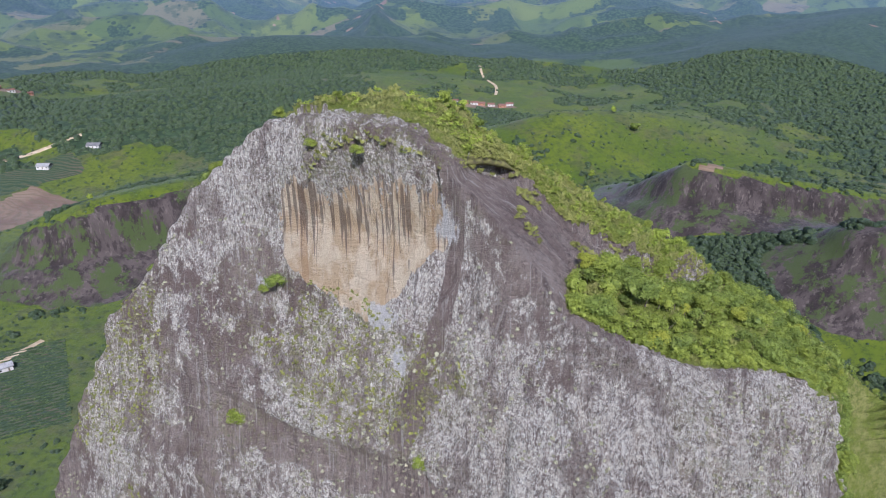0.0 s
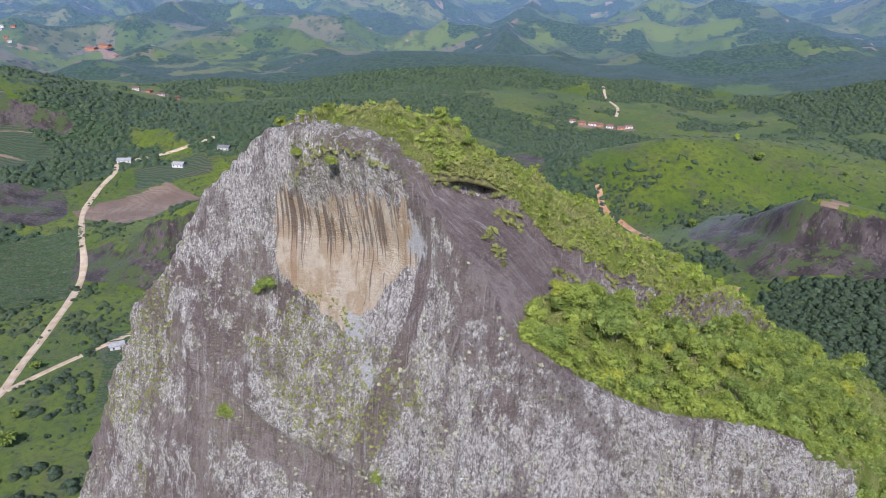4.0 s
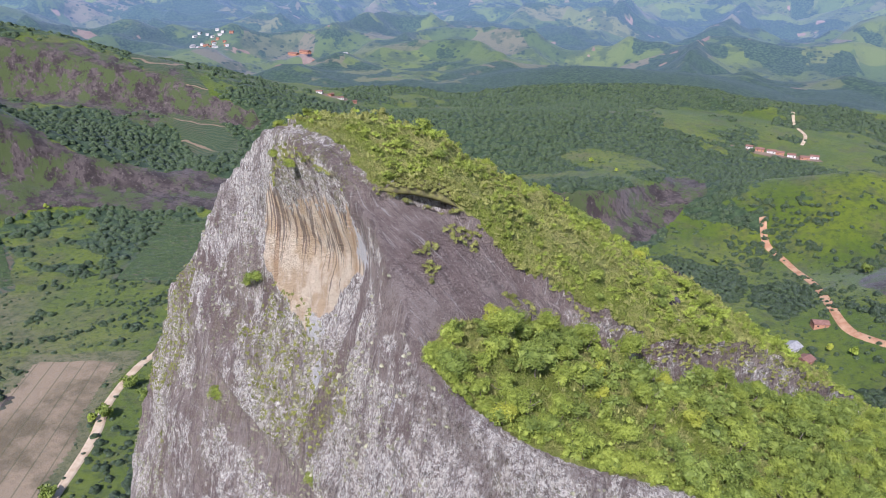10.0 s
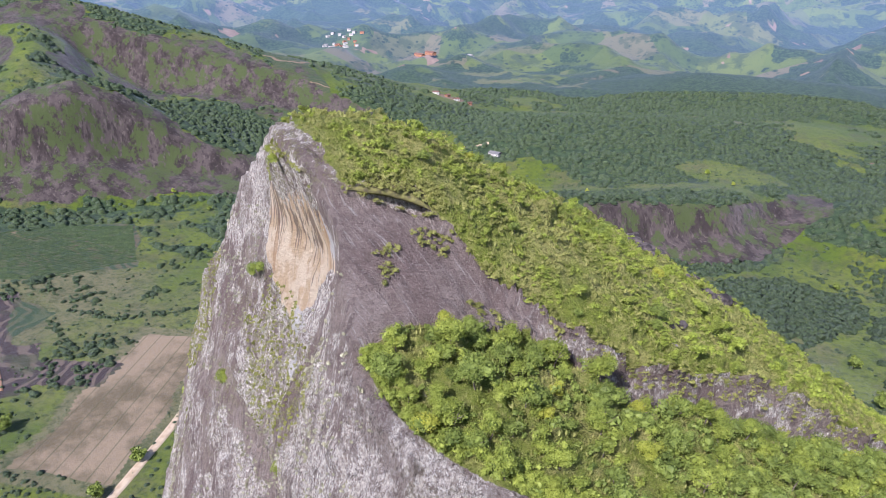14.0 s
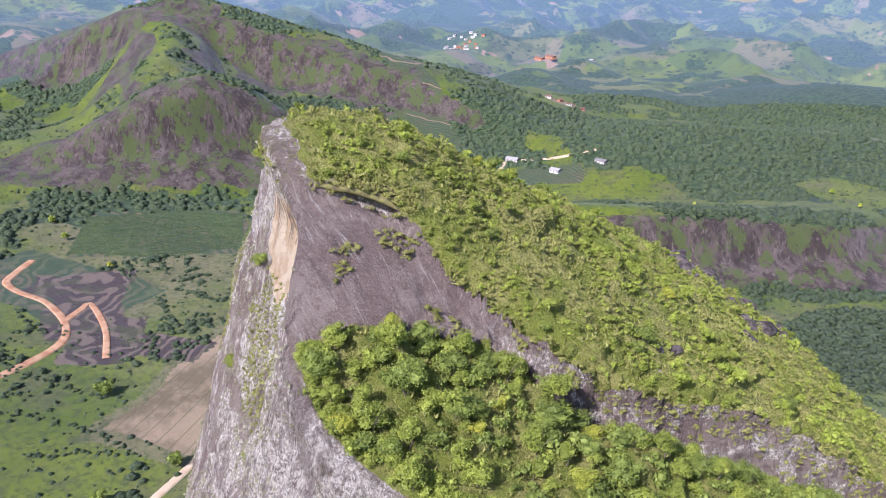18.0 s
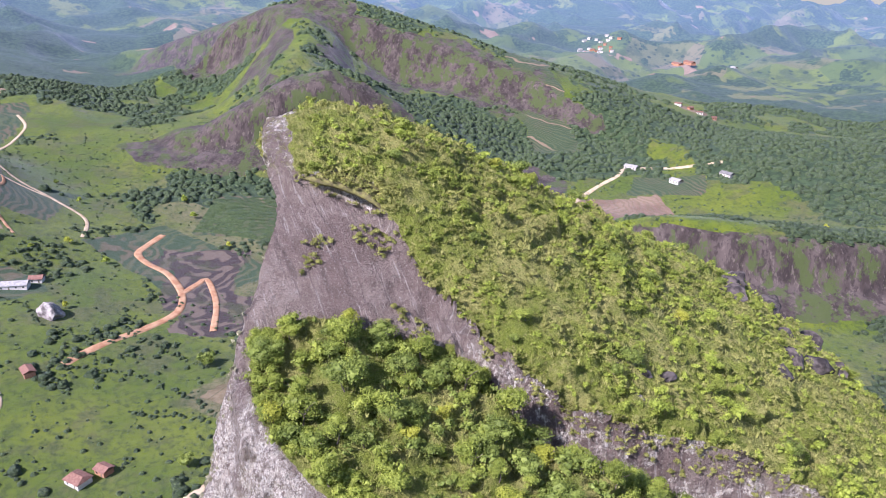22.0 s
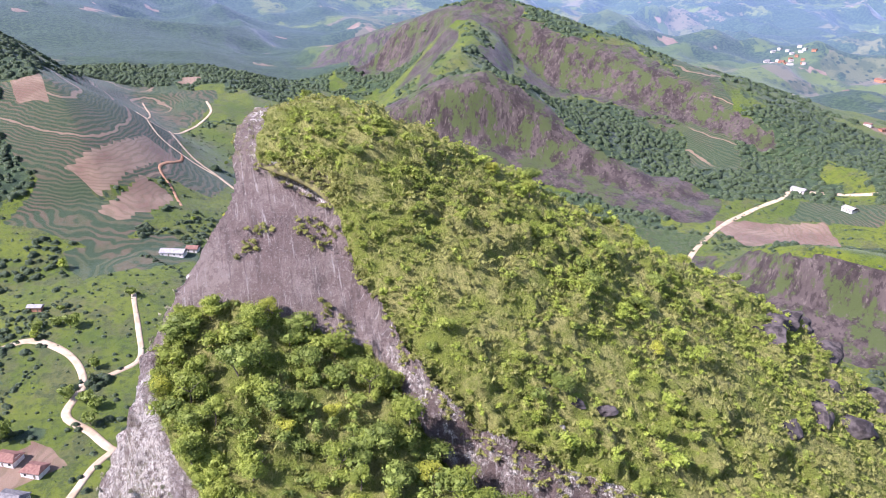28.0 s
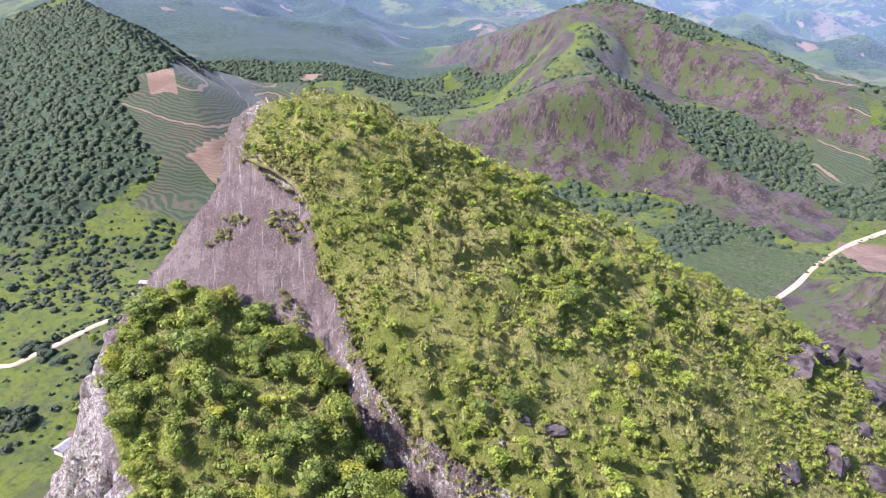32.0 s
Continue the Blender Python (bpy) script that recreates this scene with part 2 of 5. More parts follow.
def ground_material(name, haze_glow=0.0):
    """Pasture, forest floor, crop rows, bare soil and rock, by the land cover of the map; the far backdrop's faint blue
    glow stands in for haze.
    """
    n = Nodes(name, 0.95)
    r, g, b = n.colour_attr("cover")[:3]
    rock = n.attr("bare")
    dry = n.attr("dry")
    patch = n.noise(0.012, 8, None, 0.62)
    fine = n.noise(0.22, 9, None, 0.78)
    edge = n.math("MULTIPLY", n.math("SUBTRACT", n.noise(0.045, 7, None, 0.68), 0.5), 0.75)
    grass = n.mix(n.ramp(patch, 0.35, 0.66), (0.066, 0.104, 0.008), (0.118, 0.148, 0.012))
    grass = n.mix(n.ramp(n.math("ADD", dry, edge), 0.35, 0.75), grass, (0.140, 0.131, 0.060))
    grass = n.mix(n.ramp(n.noise(0.03, 8, None, 0.72), 0.50, 0.60, 0, 0.6), grass, (0.101, 0.092, 0.045))
    grass = n.mix(n.ramp(n.noise(0.06, 8, None, 0.75), 0.53, 0.62, 0, 0.6), grass, (0.043, 0.066, 0.015))
    grass = n.mix(n.ramp(fine, 0.46, 0.62, 0, 0.8), grass, (0.035, 0.055, 0.014))
    forest = n.mix(n.ramp(fine, 0.35, 0.65), (0.027, 0.051, 0.022), (0.066, 0.101, 0.039))
    axes = n.t.nodes.new("ShaderNodeSeparateXYZ")
    n.t.links.new(n.pos, axes.inputs[0])
    wander = n.noise(0.02, 3, None, 0.5)
    level = n.math("ADD", axes.outputs[2], n.math("ADD", n.math("MULTIPLY", axes.outputs[0], 0.10), n.math("MULTIPLY", axes.outputs[1], 0.16)))
    level = n.math("ADD", level, n.math("MULTIPLY", wander, 14.0))
    furrow = n.math("SINE", n.math("MULTIPLY", level, 3.4), 0.0)
    track = n.ramp(n.math("SINE", n.math("MULTIPLY", level, 0.30), 0.0), 0.975, 0.995, 0, 0.7)
    crop = n.mix(n.ramp(n.math("ADD", furrow, n.math("MULTIPLY", n.noise(0.15, 5), 1.6)), 0.2, 1.7), (0.035, 0.061, 0.026), n.mix(n.ramp(patch, 0.4, 0.6), (0.066, 0.084, 0.036), (0.113, 0.087, 0.053)))
    track = n.math("MULTIPLY", track, n.ramp(axes.outputs[0], -600, -575, 1, 0))
    crop = n.mix(track, crop, (0.281, 0.187, 0.125))
    soil = n.mix(dry, n.mix(n.ramp(n.noise(0.03, 6), 0.35, 0.65), (0.176, 0.109, 0.073), (0.250, 0.176, 0.116)), n.mix(n.ramp(n.noise(0.025, 8, None, 0.7), 0.40, 0.60), (0.125, 0.098, 0.052), (0.257, 0.195, 0.120)))
    strip = n.math("SINE", n.math("ADD", n.math("MULTIPLY", axes.outputs[0], 0.53), n.math("MULTIPLY", axes.outputs[1], 0.33)), 0.0)
    soil = n.mix(n.math("MULTIPLY", n.ramp(strip, 0.93, 0.99, 0, 0.55), dry), soil, (0.075, 0.075, 0.030))
    soil = n.mix(n.math("MULTIPLY", n.ramp(furrow, 0.0, 0.8, 0, 0.5), n.ramp(dry, 0.5, 0.9, 1, 0)), soil, (0.133, 0.105, 0.056))
    stone = n.mix(n.ramp(n.noise(1.0, 6, (0.06, 0.06, 0.006), 0.6), 0.38, 0.62), (0.038, 0.029, 0.026), (0.092, 0.073, 0.065))
    stone = n.mix(n.ramp(n.noise(1.0, 7, (0.22, 0.22, 0.012), 0.68), 0.50, 0.58, 0, 0.7), stone, (0.026, 0.020, 0.019))
    stone = n.mix(n.ramp(n.noise(1.0, 7, (0.30, 0.30, 0.03), 0.7), 0.56, 0.62, 0, 0.6), stone, (0.15, 0.125, 0.106))
    stone = n.mix(n.ramp(n.noise(0.05, 9, (1, 1, 0.5), 0.76), 0.49, 0.55, 0, 0.9), stone, (0.058, 0.080, 0.024))
    if haze_glow:
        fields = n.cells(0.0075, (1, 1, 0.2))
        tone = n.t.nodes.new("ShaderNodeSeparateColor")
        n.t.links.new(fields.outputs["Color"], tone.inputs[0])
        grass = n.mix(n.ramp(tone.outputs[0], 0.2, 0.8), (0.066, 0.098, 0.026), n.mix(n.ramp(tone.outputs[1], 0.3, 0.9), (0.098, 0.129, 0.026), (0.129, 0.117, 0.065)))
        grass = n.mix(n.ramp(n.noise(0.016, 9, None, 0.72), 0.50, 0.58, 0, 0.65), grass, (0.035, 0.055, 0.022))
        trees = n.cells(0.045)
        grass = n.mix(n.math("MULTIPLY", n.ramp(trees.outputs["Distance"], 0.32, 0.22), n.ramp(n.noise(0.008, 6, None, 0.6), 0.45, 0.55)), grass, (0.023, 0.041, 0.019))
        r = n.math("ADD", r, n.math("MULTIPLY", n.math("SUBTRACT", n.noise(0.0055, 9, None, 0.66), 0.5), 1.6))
    # crown-sized cells; the shade between crowns is painted as dark rims
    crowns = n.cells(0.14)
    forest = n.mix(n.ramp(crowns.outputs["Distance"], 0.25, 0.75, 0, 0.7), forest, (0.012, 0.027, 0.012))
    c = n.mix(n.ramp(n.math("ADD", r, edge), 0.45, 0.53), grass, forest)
    c = n.mix(n.ramp(n.math("ADD", g, n.math("MULTIPLY", edge, 0.25)), 0.42, 0.56), c, crop)
    c = n.mix(n.ramp(n.math("ADD", b, n.math("MULTIPLY", edge, 0.35)), 0.42, 0.56), c, soil)
    earth = n.mix(n.ramp(n.math("ADD", furrow, n.math("MULTIPLY", n.noise(0.2, 5), 1.2)), 0.5, 1.3), (0.047, 0.033, 0.030), (0.129, 0.098, 0.073))
    earth = n.mix(n.ramp(n.noise(0.05, 6), 0.5, 0.62, 0, 0.6), earth, (0.055, 0.066, 0.024))
    c = n.mix(n.ramp(n.math("ADD", n.attr("tilled"), n.math("MULTIPLY", edge, 0.35)), 0.42, 0.56), c, earth)
    c = n.mix(n.ramp(n.math("ADD", rock, n.math("MULTIPLY", edge, 0.8)), 0.42, 0.56), c, stone)
    n.bump(fine, 0.6, 2.0)
    if haze_glow:
        # haze put in as blue emission that grows with distance
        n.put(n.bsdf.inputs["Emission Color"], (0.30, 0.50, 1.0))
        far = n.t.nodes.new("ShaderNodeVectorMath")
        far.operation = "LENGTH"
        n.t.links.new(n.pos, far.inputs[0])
        n.put(n.bsdf.inputs["Emission Strength"], n.ramp(far.outputs["Value"], 1000, 3600, 0.02, haze_glow))
    # blue-tinted sheen added to pale the land as haze would
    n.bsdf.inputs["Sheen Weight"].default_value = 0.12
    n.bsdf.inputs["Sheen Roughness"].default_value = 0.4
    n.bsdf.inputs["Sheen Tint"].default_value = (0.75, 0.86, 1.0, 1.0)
    return n.colour(c)


def leaf_material(name, dark, light, yellow=None, through=0.4, sheen=0.0, leafy=False):
    """Leaves that let some light through, each spray of its own shade."""
    n = Nodes(name, 0.55)
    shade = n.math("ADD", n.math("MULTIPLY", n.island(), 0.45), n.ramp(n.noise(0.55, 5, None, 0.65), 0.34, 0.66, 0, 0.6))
    c = n.mix(shade, dark, light)
    if yellow:
        c = n.mix(n.ramp(n.random(), 0.75, 1.0, 0, 0.7), c, yellow)
    c = n.mix(n.ramp(n.noise(0.35, 4), 0.45, 0.72, 0, 0.55), c, tuple(0.6 * v for v in dark))
    if leafy:
        clumps = n.noise(0.9, 7, None, 0.75)
        c = n.mix(n.ramp(clumps, 0.44, 0.62, 0, 0.8), tuple(0.7 * v for v in dark), c)
        n.bump(clumps, 1.0, 3.0)
    n.colour(c)
    # the same bluish sheen, for haze over the forest canopy
    n.bsdf.inputs["Sheen Weight"].default_value = sheen
    n.bsdf.inputs["Sheen Tint"].default_value = (0.75, 0.86, 1.0, 1.0)
    thin = n.t.nodes.new("ShaderNodeBsdfTranslucent")
    n.t.links.new(c, thin.inputs[0])
    both = n.t.nodes.new("ShaderNodeMixShader")
    both.inputs[0].default_value = through
    n.t.links.new(n.bsdf.outputs[0], both.inputs[1])
    n.t.links.new(thin.outputs[0], both.inputs[2])
    n.t.links.new(both.outputs[0], n.t.nodes["Material Output"].inputs["Surface"])
    return n.mat


def plain_material(name, a, b, scale=1.0, rough=0.85):
    n = Nodes(name, rough)
    f = n.noise(scale, 6, None, 0.65)
    n.bump(f, 0.3, 0.1)
    return n.colour(n.mix(n.ramp(f, 0.35, 0.65), a, b))


ROCK = rock_material()
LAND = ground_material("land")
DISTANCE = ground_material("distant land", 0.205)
LEAF_BRIGHT = leaf_material("bright leaves", (0.20, 0.265, 0.035), (0.45, 0.53, 0.085), (0.56, 0.55, 0.08), through=0.28)
LEAF_MID = leaf_material("green leaves", (0.145, 0.195, 0.03), (0.40, 0.46, 0.08), (0.48, 0.48, 0.06), through=0.28)
LEAF_DARK = leaf_material("dark leaves", (0.105, 0.15, 0.03), (0.31, 0.38, 0.075), through=0.28)
LEAF_DRY = leaf_material("dry scrub", (0.20, 0.215, 0.05), (0.43, 0.43, 0.13), through=0.28)
LEAF_FOREST = leaf_material("forest canopy", (0.074, 0.125, 0.044), (0.24, 0.315, 0.10), through=0.12, sheen=0.1, leafy=True)
TURF = plain_material("turf clods", (0.09, 0.075, 0.04), (0.20, 0.19, 0.06), 1.5)
BOULDER = plain_material("dark weathered rock", (0.030, 0.025, 0.023), (0.125, 0.105, 0.095), 0.6)
LEAF_GREY = leaf_material("grey rosettes", (0.24, 0.23, 0.13), (0.50, 0.48, 0.33), through=0.15)
BARK = plain_material("bark", (0.10, 0.075, 0.05), (0.22, 0.19, 0.15), 6.0)
DIRT_ROAD = plain_material("dirt road", (0.40, 0.30, 0.19), (0.52, 0.42, 0.29), 0.15)
RED_ROAD = plain_material("red earth road", (0.34, 0.17, 0.09), (0.46, 0.29, 0.17), 0.15)
ROOF_TILE = plain_material("clay roof tiles", (0.17, 0.085, 0.065), (0.26, 0.145, 0.11), 0.8)
ROOF_PALE = plain_material("pale sheet roof", (0.25, 0.245, 0.235), (0.38, 0.37, 0.355), 0.6, 0.6)
ROOF_GREY = plain_material("grey fibre-cement roof", (0.12, 0.12, 0.12), (0.22, 0.21, 0.20), 0.6)
WALL_WHITE = plain_material("limewashed wall", (0.52, 0.48, 0.43), (0.66, 0.63, 0.58), 0.7)
WALL_BRICK = plain_material("bare brick wall", (0.36, 0.17, 0.10), (0.46, 0.24, 0.15), 0.8)
GLASS_DARK = plain_material("dark window glass", (0.02, 0.022, 0.025), (0.04, 0.042, 0.045), 1.0, 0.15)

# ---- noise and shaping ----
def lattice(ix, iy, iz, seed):
    h = (ix * 374761393 + iy * 668265263 + iz * 2147483647 + seed * 974711) & 0xFFFFFFFF
    h = ((h ^ (h >> 13)) * 1274126177) & 0xFFFFFFFF
    return ((h ^ (h >> 16)) & 0xFFFF) / 32767.5 - 1.0


def value_noise(x, y, z, seed=0):
    fx, fy, fz = np.floor(x), np.floor(y), np.floor(z)
    ix, iy, iz = fx.astype(np.int64), fy.astype(np.int64), fz.astype(np.int64)
    u, v, w = x - fx, y - fy, z - fz
    u, v, w = (a * a * a * (a * (a * 6 - 15) + 10) for a in (u, v, w))
    out = 0
    for dx in (0, 1):
        for dy in (0, 1):
            for dz in (0, 1):
                k = (u if dx else 1 - u) * (v if dy else 1 - v) * (w if dz else 1 - w)
                out = out + k * lattice(ix + dx, iy + dy, iz + dz, seed)
    return out


def fbm(x, y, z=None, size=10.0, octaves=4, seed=0, gain=0.5, ridged=False):
    z = np.zeros_like(x) if z is None else z
    total, amp, norm = 0, 1.0, 0.0
    for o in range(octaves):
        n = value_noise(x / size + 13.7 * o, y / size - 7.1 * o, z / size + 3.3 * o, seed + o)
        total = total + amp * ((1 - 2 * np.abs(n)) if ridged else n)
        norm, amp, size = norm + amp, amp * gain, size * 0.5
    return total / norm


def step(lo, hi, v):
    s = np.clip((v - lo) / (hi - lo), 0, 1)
    return s * s * (3 - 2 * s)


def soft_max(a, b, k):
    h = np.clip(0.5 + 0.5 * (a - b) / k, 0, 1)
    return b + (a - b) * h + k * h * (1 - h)


def soft_min(a, b, k):
    return -soft_max(-a, -b, k)


def along(px, py, line):
    """Distance to a polyline, the value (third number) at the nearest place, and the side (positive: to its left)."""
    best = np.full(px.shape, 1e9)
    value, side = np.zeros(px.shape), np.zeros(px.shape)
    for (ax, ay, az), (bx, by, bz) in zip(line[:-1], line[1:]):
        dx, dy = bx - ax, by - ay
        s = np.clip(((px - ax) * dx + (py - ay) * dy) / (dx * dx + dy * dy), 0, 1)
        d = np.hypot(px - ax - s * dx, py - ay - s * dy)
        near = d < best
        value = np.where(near, az + s * (bz - az), value)
        side = np.where(near, (dx * (py - ay) - dy * (px - ax)) / np.hypot(dx, dy) / np.maximum(d, 0.5), side)
        best = np.where(near, d, best)
    return best, value, side


# ---- the lie of the land ----
# ridges: crest line (x, y, height), width of the left flank, width of the right flank, share of cliff on left and right
RIDGES = [
    # great mountain with bare faces
    ([(-1450, 380, 90), (-1250, 500, 165), (-1102, 573, 212), (-1010, 640, 185), (-900, 715, 152), (-760, 790, 116), (-620, 840, 76), (-430, 850, 32)], 420, 250, 0.0, 0.9),
    ([(-1100, 540, 190), (-960, 480, 160), (-840, 420, 135)], 160, 160, 0.3, 0.2),
    ([(-800, 290, 60), (-765, 340, 92), (-742, 388, 122), (-716, 430, 132), (-690, 475, 116), (-650, 520, 80), (-580, 575, 30)], 220, 120, 0.0, 0.95),
    # forested spurs and the terraced hill to the west
    ([(-1400, -420, 190), (-1150, -270, 182), (-959, -178, 168), (-800, -110, 150), (-700, -68, 128), (-620, -35, 88), (-545, -4, 46), (-470, 30, 22)], 210, 330, 0.0, 0.0),
    ([(-1050, -600, 150), (-800, -420, 120), (-620, -300, 70), (-480, -260, 20)], 260, 260, 0.0, 0.0),
    ([(-2100, -500, 170), (-1766, -231, 150), (-1500, -60, 95)], 420, 420, 0.0, 0.0),
    ([(-2900, -100, 230), (-2500, 150, 120), (-2250, 260, 70)], 420, 420, 0.3, 0.3),
    ([(-3000, 500, 215), (-2500, 420, 150), (-2300, 380, 60)], 420, 400, 0.3, 0.3),
    # cliff knolls north of the rock
    ([(-345, 500, 20), (-318, 498, 46), (-275, 498, 59), (-225, 540, 61), (-172, 605, 56), (-110, 675, 50), (-60, 780, 40)], 200, 66, 0.0, 0.9),
    ([(-560, 1000, 30), (-380, 900, 62), (-250, 930, 66), (-120, 1080, 52), (40, 1250, 30)], 260, 260, 0.0, 0.0),
    ([(-620, 1450, 30), (-350, 1430, 74), (-100, 1450, 70), (150, 1500, 25)], 300, 260, 0.0, 0.0),
    # pasture hill and bare domes to the north-east
    ([(20, 800, 40), (135, 770, 72), (230, 800, 62), (380, 900, 30)], 200, 150, 0.0, 0.0),
    ([(180, 560, 34), (240, 470, 46), (330, 400, 56), (470, 370, 64)], 190, 150, 0.0, 0.0),
    ([(185, 590, 45), (212, 535, 84), (262, 512, 78), (360, 500, 66), (480, 550, 90)], 110, 55, 0.0, 0.85),
    ([(285, 410, 76), (340, 385, 86), (460, 370, 90)], 80, 55, 0.3, 0.85),
    ([(380, 1050, 40), (560, 1250, 80), (820, 1500, 110), (1100, 1650, 130)], 330, 330, 0.0, 0.25),
    ([(900, 900, 60), (1100, 1050, 130), (1500, 1250, 160)], 330, 330, 0.0, 0.3),
]


def profile(u, cliff):
    """Height share at u flank widths from the crest: a plain slope, or a shoulder, a cliff and a talus."""
    plain = (0.5 + 0.5 * np.cos(np.pi * np.clip(u, 0, 1))) * 0.75 + 0.25 * np.clip(1 - u, 0, 1) ** 2
    sheer = 1 - 0.16 * np.clip(u / 0.28, 0, 1) ** 1.5 - 0.54 * step(0.24, 0.46, u) - 0.30 * step(0.42, 1.05, u)
    return plain * (1 - cliff) + sheer * cliff


def land_base(x, y):
    r = np.hypot(x, y - 100)
    west = np.clip(-(x + 450) / 900, 0, 1) * np.clip(1 - (y - 100) / 900, 0, 1)
    h = 62 * west + 14 * step(350, 900, y) + 2 * fbm(x, y, None, 160, 3, 5)
    far = step(450, 2600, r)
    swell = fbm(x, y, None, 620, 4, 11, 0.45)
    folds = fbm(x, y, None, 380, 3, 23, 0.5, True)
    h = h + (8 + 115 * far) * np.clip(0.2 + swell, 0, 2) * step(420, 1000, r) + (6 + 95 * far) * np.clip(folds, -0.3, 1) * step(420, 1100, r)
    return h + 190 * step(3000, 4900, r) * (0.7 + 0.9 * swell)


def land_height(x, y):
    h = land_base(x, y)
    warp_x, warp_y = x + 30 * fbm(x, y, None, 220, 3, 31), y + 30 * fbm(x, y, None, 220, 3, 37)
    for line, left, right, cliff_l, cliff_r in RIDGES:
        d, top, side = along(warp_x, warp_y, line)
        lean = step(-0.7, 0.7, side)
        u = d / (right + (left - right) * lean)
        rise = np.maximum(top - h, 0) * profile(u, cliff_r + (cliff_l - cliff_r) * lean)
        h = h + rise
    # the wooded foot of the great rock
    ex, ey = x - 25, y - 140
    foot = 92 * np.exp(-((np.hypot(np.where(ex < 0, ex * 1.45, ex), np.where(ey < 0, ey * 1.25, ey * 0.8)) / 175) ** 2.4))
    return np.maximum(h, foot) + 0.3 * np.minimum(h, foot)


def blob(x, y, cx, cy, rx, ry, turn=0.0, rough=0.25, seed=3):
    """1 inside a rough-edged ellipse on the map, 0 outside."""
    c, s = math.cos(radians(turn)), math.sin(radians(turn))
    u, v = ((x - cx) * c + (y - cy) * s) / rx, (-(x - cx) * s + (y - cy) * c) / ry
    return step(1.12, 0.88, np.hypot(u, v) + rough * fbm(x, y, None, 60, 3, seed))


def plot(x, y, cx, cy, lx, ly, turn=0.0):
    """1 inside a field with straight sides, 0 outside."""
    c, s = math.cos(radians(turn)), math.sin(radians(turn))
    u, v = np.abs((x - cx) * c + (y - cy) * s) / lx, np.abs(-(x - cx) * s + (y - cy) * c) / ly
    return step(1.04, 0.96, np.maximum(u, v))


FOREST_BLOBS = [(-620, 770, 150, 75, -30), (-430, 870, 230, 85, 10), (-2250, 150, 640, 420, 0), (-1700, 300, 300, 160, 20), (-800, -250, 330, 170, 28), (-560, 560, 170, 90, -35), (-480, 640, 170, 70, 20), (-620, 250, 90, 70, 60),
                (-300, 900, 260, 170, 10), (-200, 1440, 420, 190, 0), (-120, 640, 110, 60, 45), (-20, 560, 80, 55, 60), (700, 1350, 480, 260, 40),
                (30, 770, 90, 60, 0), (-560, 20, 60, 40, 30), (1200, 1150, 420, 220, 30), (60, 250, 160, 90, 30), (150, 200, 90, 130, 0),
                (-1650, -250, 420, 200, 25), (-150, 180, 60, 40, 40), (-1180, 400, 130, 60, 30), (250, 600, 70, 40, 0), (-226, 285, 24, 42, 30), (190, 430, 70, 60, 0)]
CROP_PLOTS = [(-500, 175, 75, 42, 25), (-560, 290, 75, 50, 60), (-860, -5, 225, 64, 0), (-955, 66, 95, 28, -14), (-640, -30, 75, 56, 30), (-650, 45, 60, 40, 70), (-680, -30, 60, 60, 20), (-530, -20, 50, 35, 60), (-740, 760, 190, 32, -28),
              (-420, 460, 45, 70, 30), (-243, 350, 20, 48, 28), (-600, -30, 35, 35, 30), (-470, 20, 25, 45, 20), (-420, 700, 40, 25, 40)]
SOIL_PLOTS = [(-302, 212, 76, 28, 122), (-398, 610, 42, 52, -25), (-700, -76, 26, 15, 20), (-620, 15, 56, 19, 143), (-1110, 70, 26, 14, 0), (-560, 25, 14, 30, 60), (-235, -20, 13, 16, 30), (206, 529, 9, 5, 20), (51, 1015, 52, 9, 0), (-1170, 1668, 75, 12, -17), (-592, 962, 30, 10, 20)]
TILLED_PLOTS = [(-455, 186, 62, 26, 155), (-392, 172, 34, 24, 150), (-500, 172, 24, 20, 150), (-352, 208, 14, 24, 122), (-372, 188, 16, 14, 120)]
CLEAR_BLOBS = [(-430, 40, 150, 130, 0), (-320, 300, 140, 170, 30), (-600, 120, 50, 90, 20), (-380, 640, 150, 90, 40), (130, 760, 130, 90, 0), (60, 460, 100, 90, 0),
               (-120, 830, 60, 40, 0), (-400, -60, 110, 60, 0), (-700, 130, 130, 65, 20), (-610, 60, 70, 70, 0), (-840, 130, 230, 78, 10), (-600, 175, 80, 60, 0), (-330, 20, 140, 110, 0)]


def rock_faces(x, y):
    """Bare stone on the sheer flanks of the mountain and the knolls, ragged at the edges."""
    wx, wy = x + 30 * fbm(x, y, None, 220, 3, 31), y + 30 * fbm(x, y, None, 220, 3, 37)
    ragged = 0.30 * fbm(x, y, None, 70, 5, 171, 0.6)
    out = np.zeros_like(x)
    for k, u0, u1 in ((0, 0.10, 0.56), (2, 0.08, 0.80), (8, 0.22, 0.95), (13, 0.12, 0.9), (14, 0.12, 0.9)):
        line, left, right, _, _ = RIDGES[k]
        d, top, side = along(wx, wy, line)
        u = d / right + ragged
        out = np.maximum(out, step(u0 - 0.05, u0 + 0.05, u) * step(u1 + 0.08, u1 - 0.08, u) * step(-0.15, -0.4, side) * (step(85, 115, top) if k == 0 else 1))
    green = step(0.12, 0.26, fbm(x, y, None, 110, 5, 173, 0.62))
    return out * (1 - 0.4 * green)


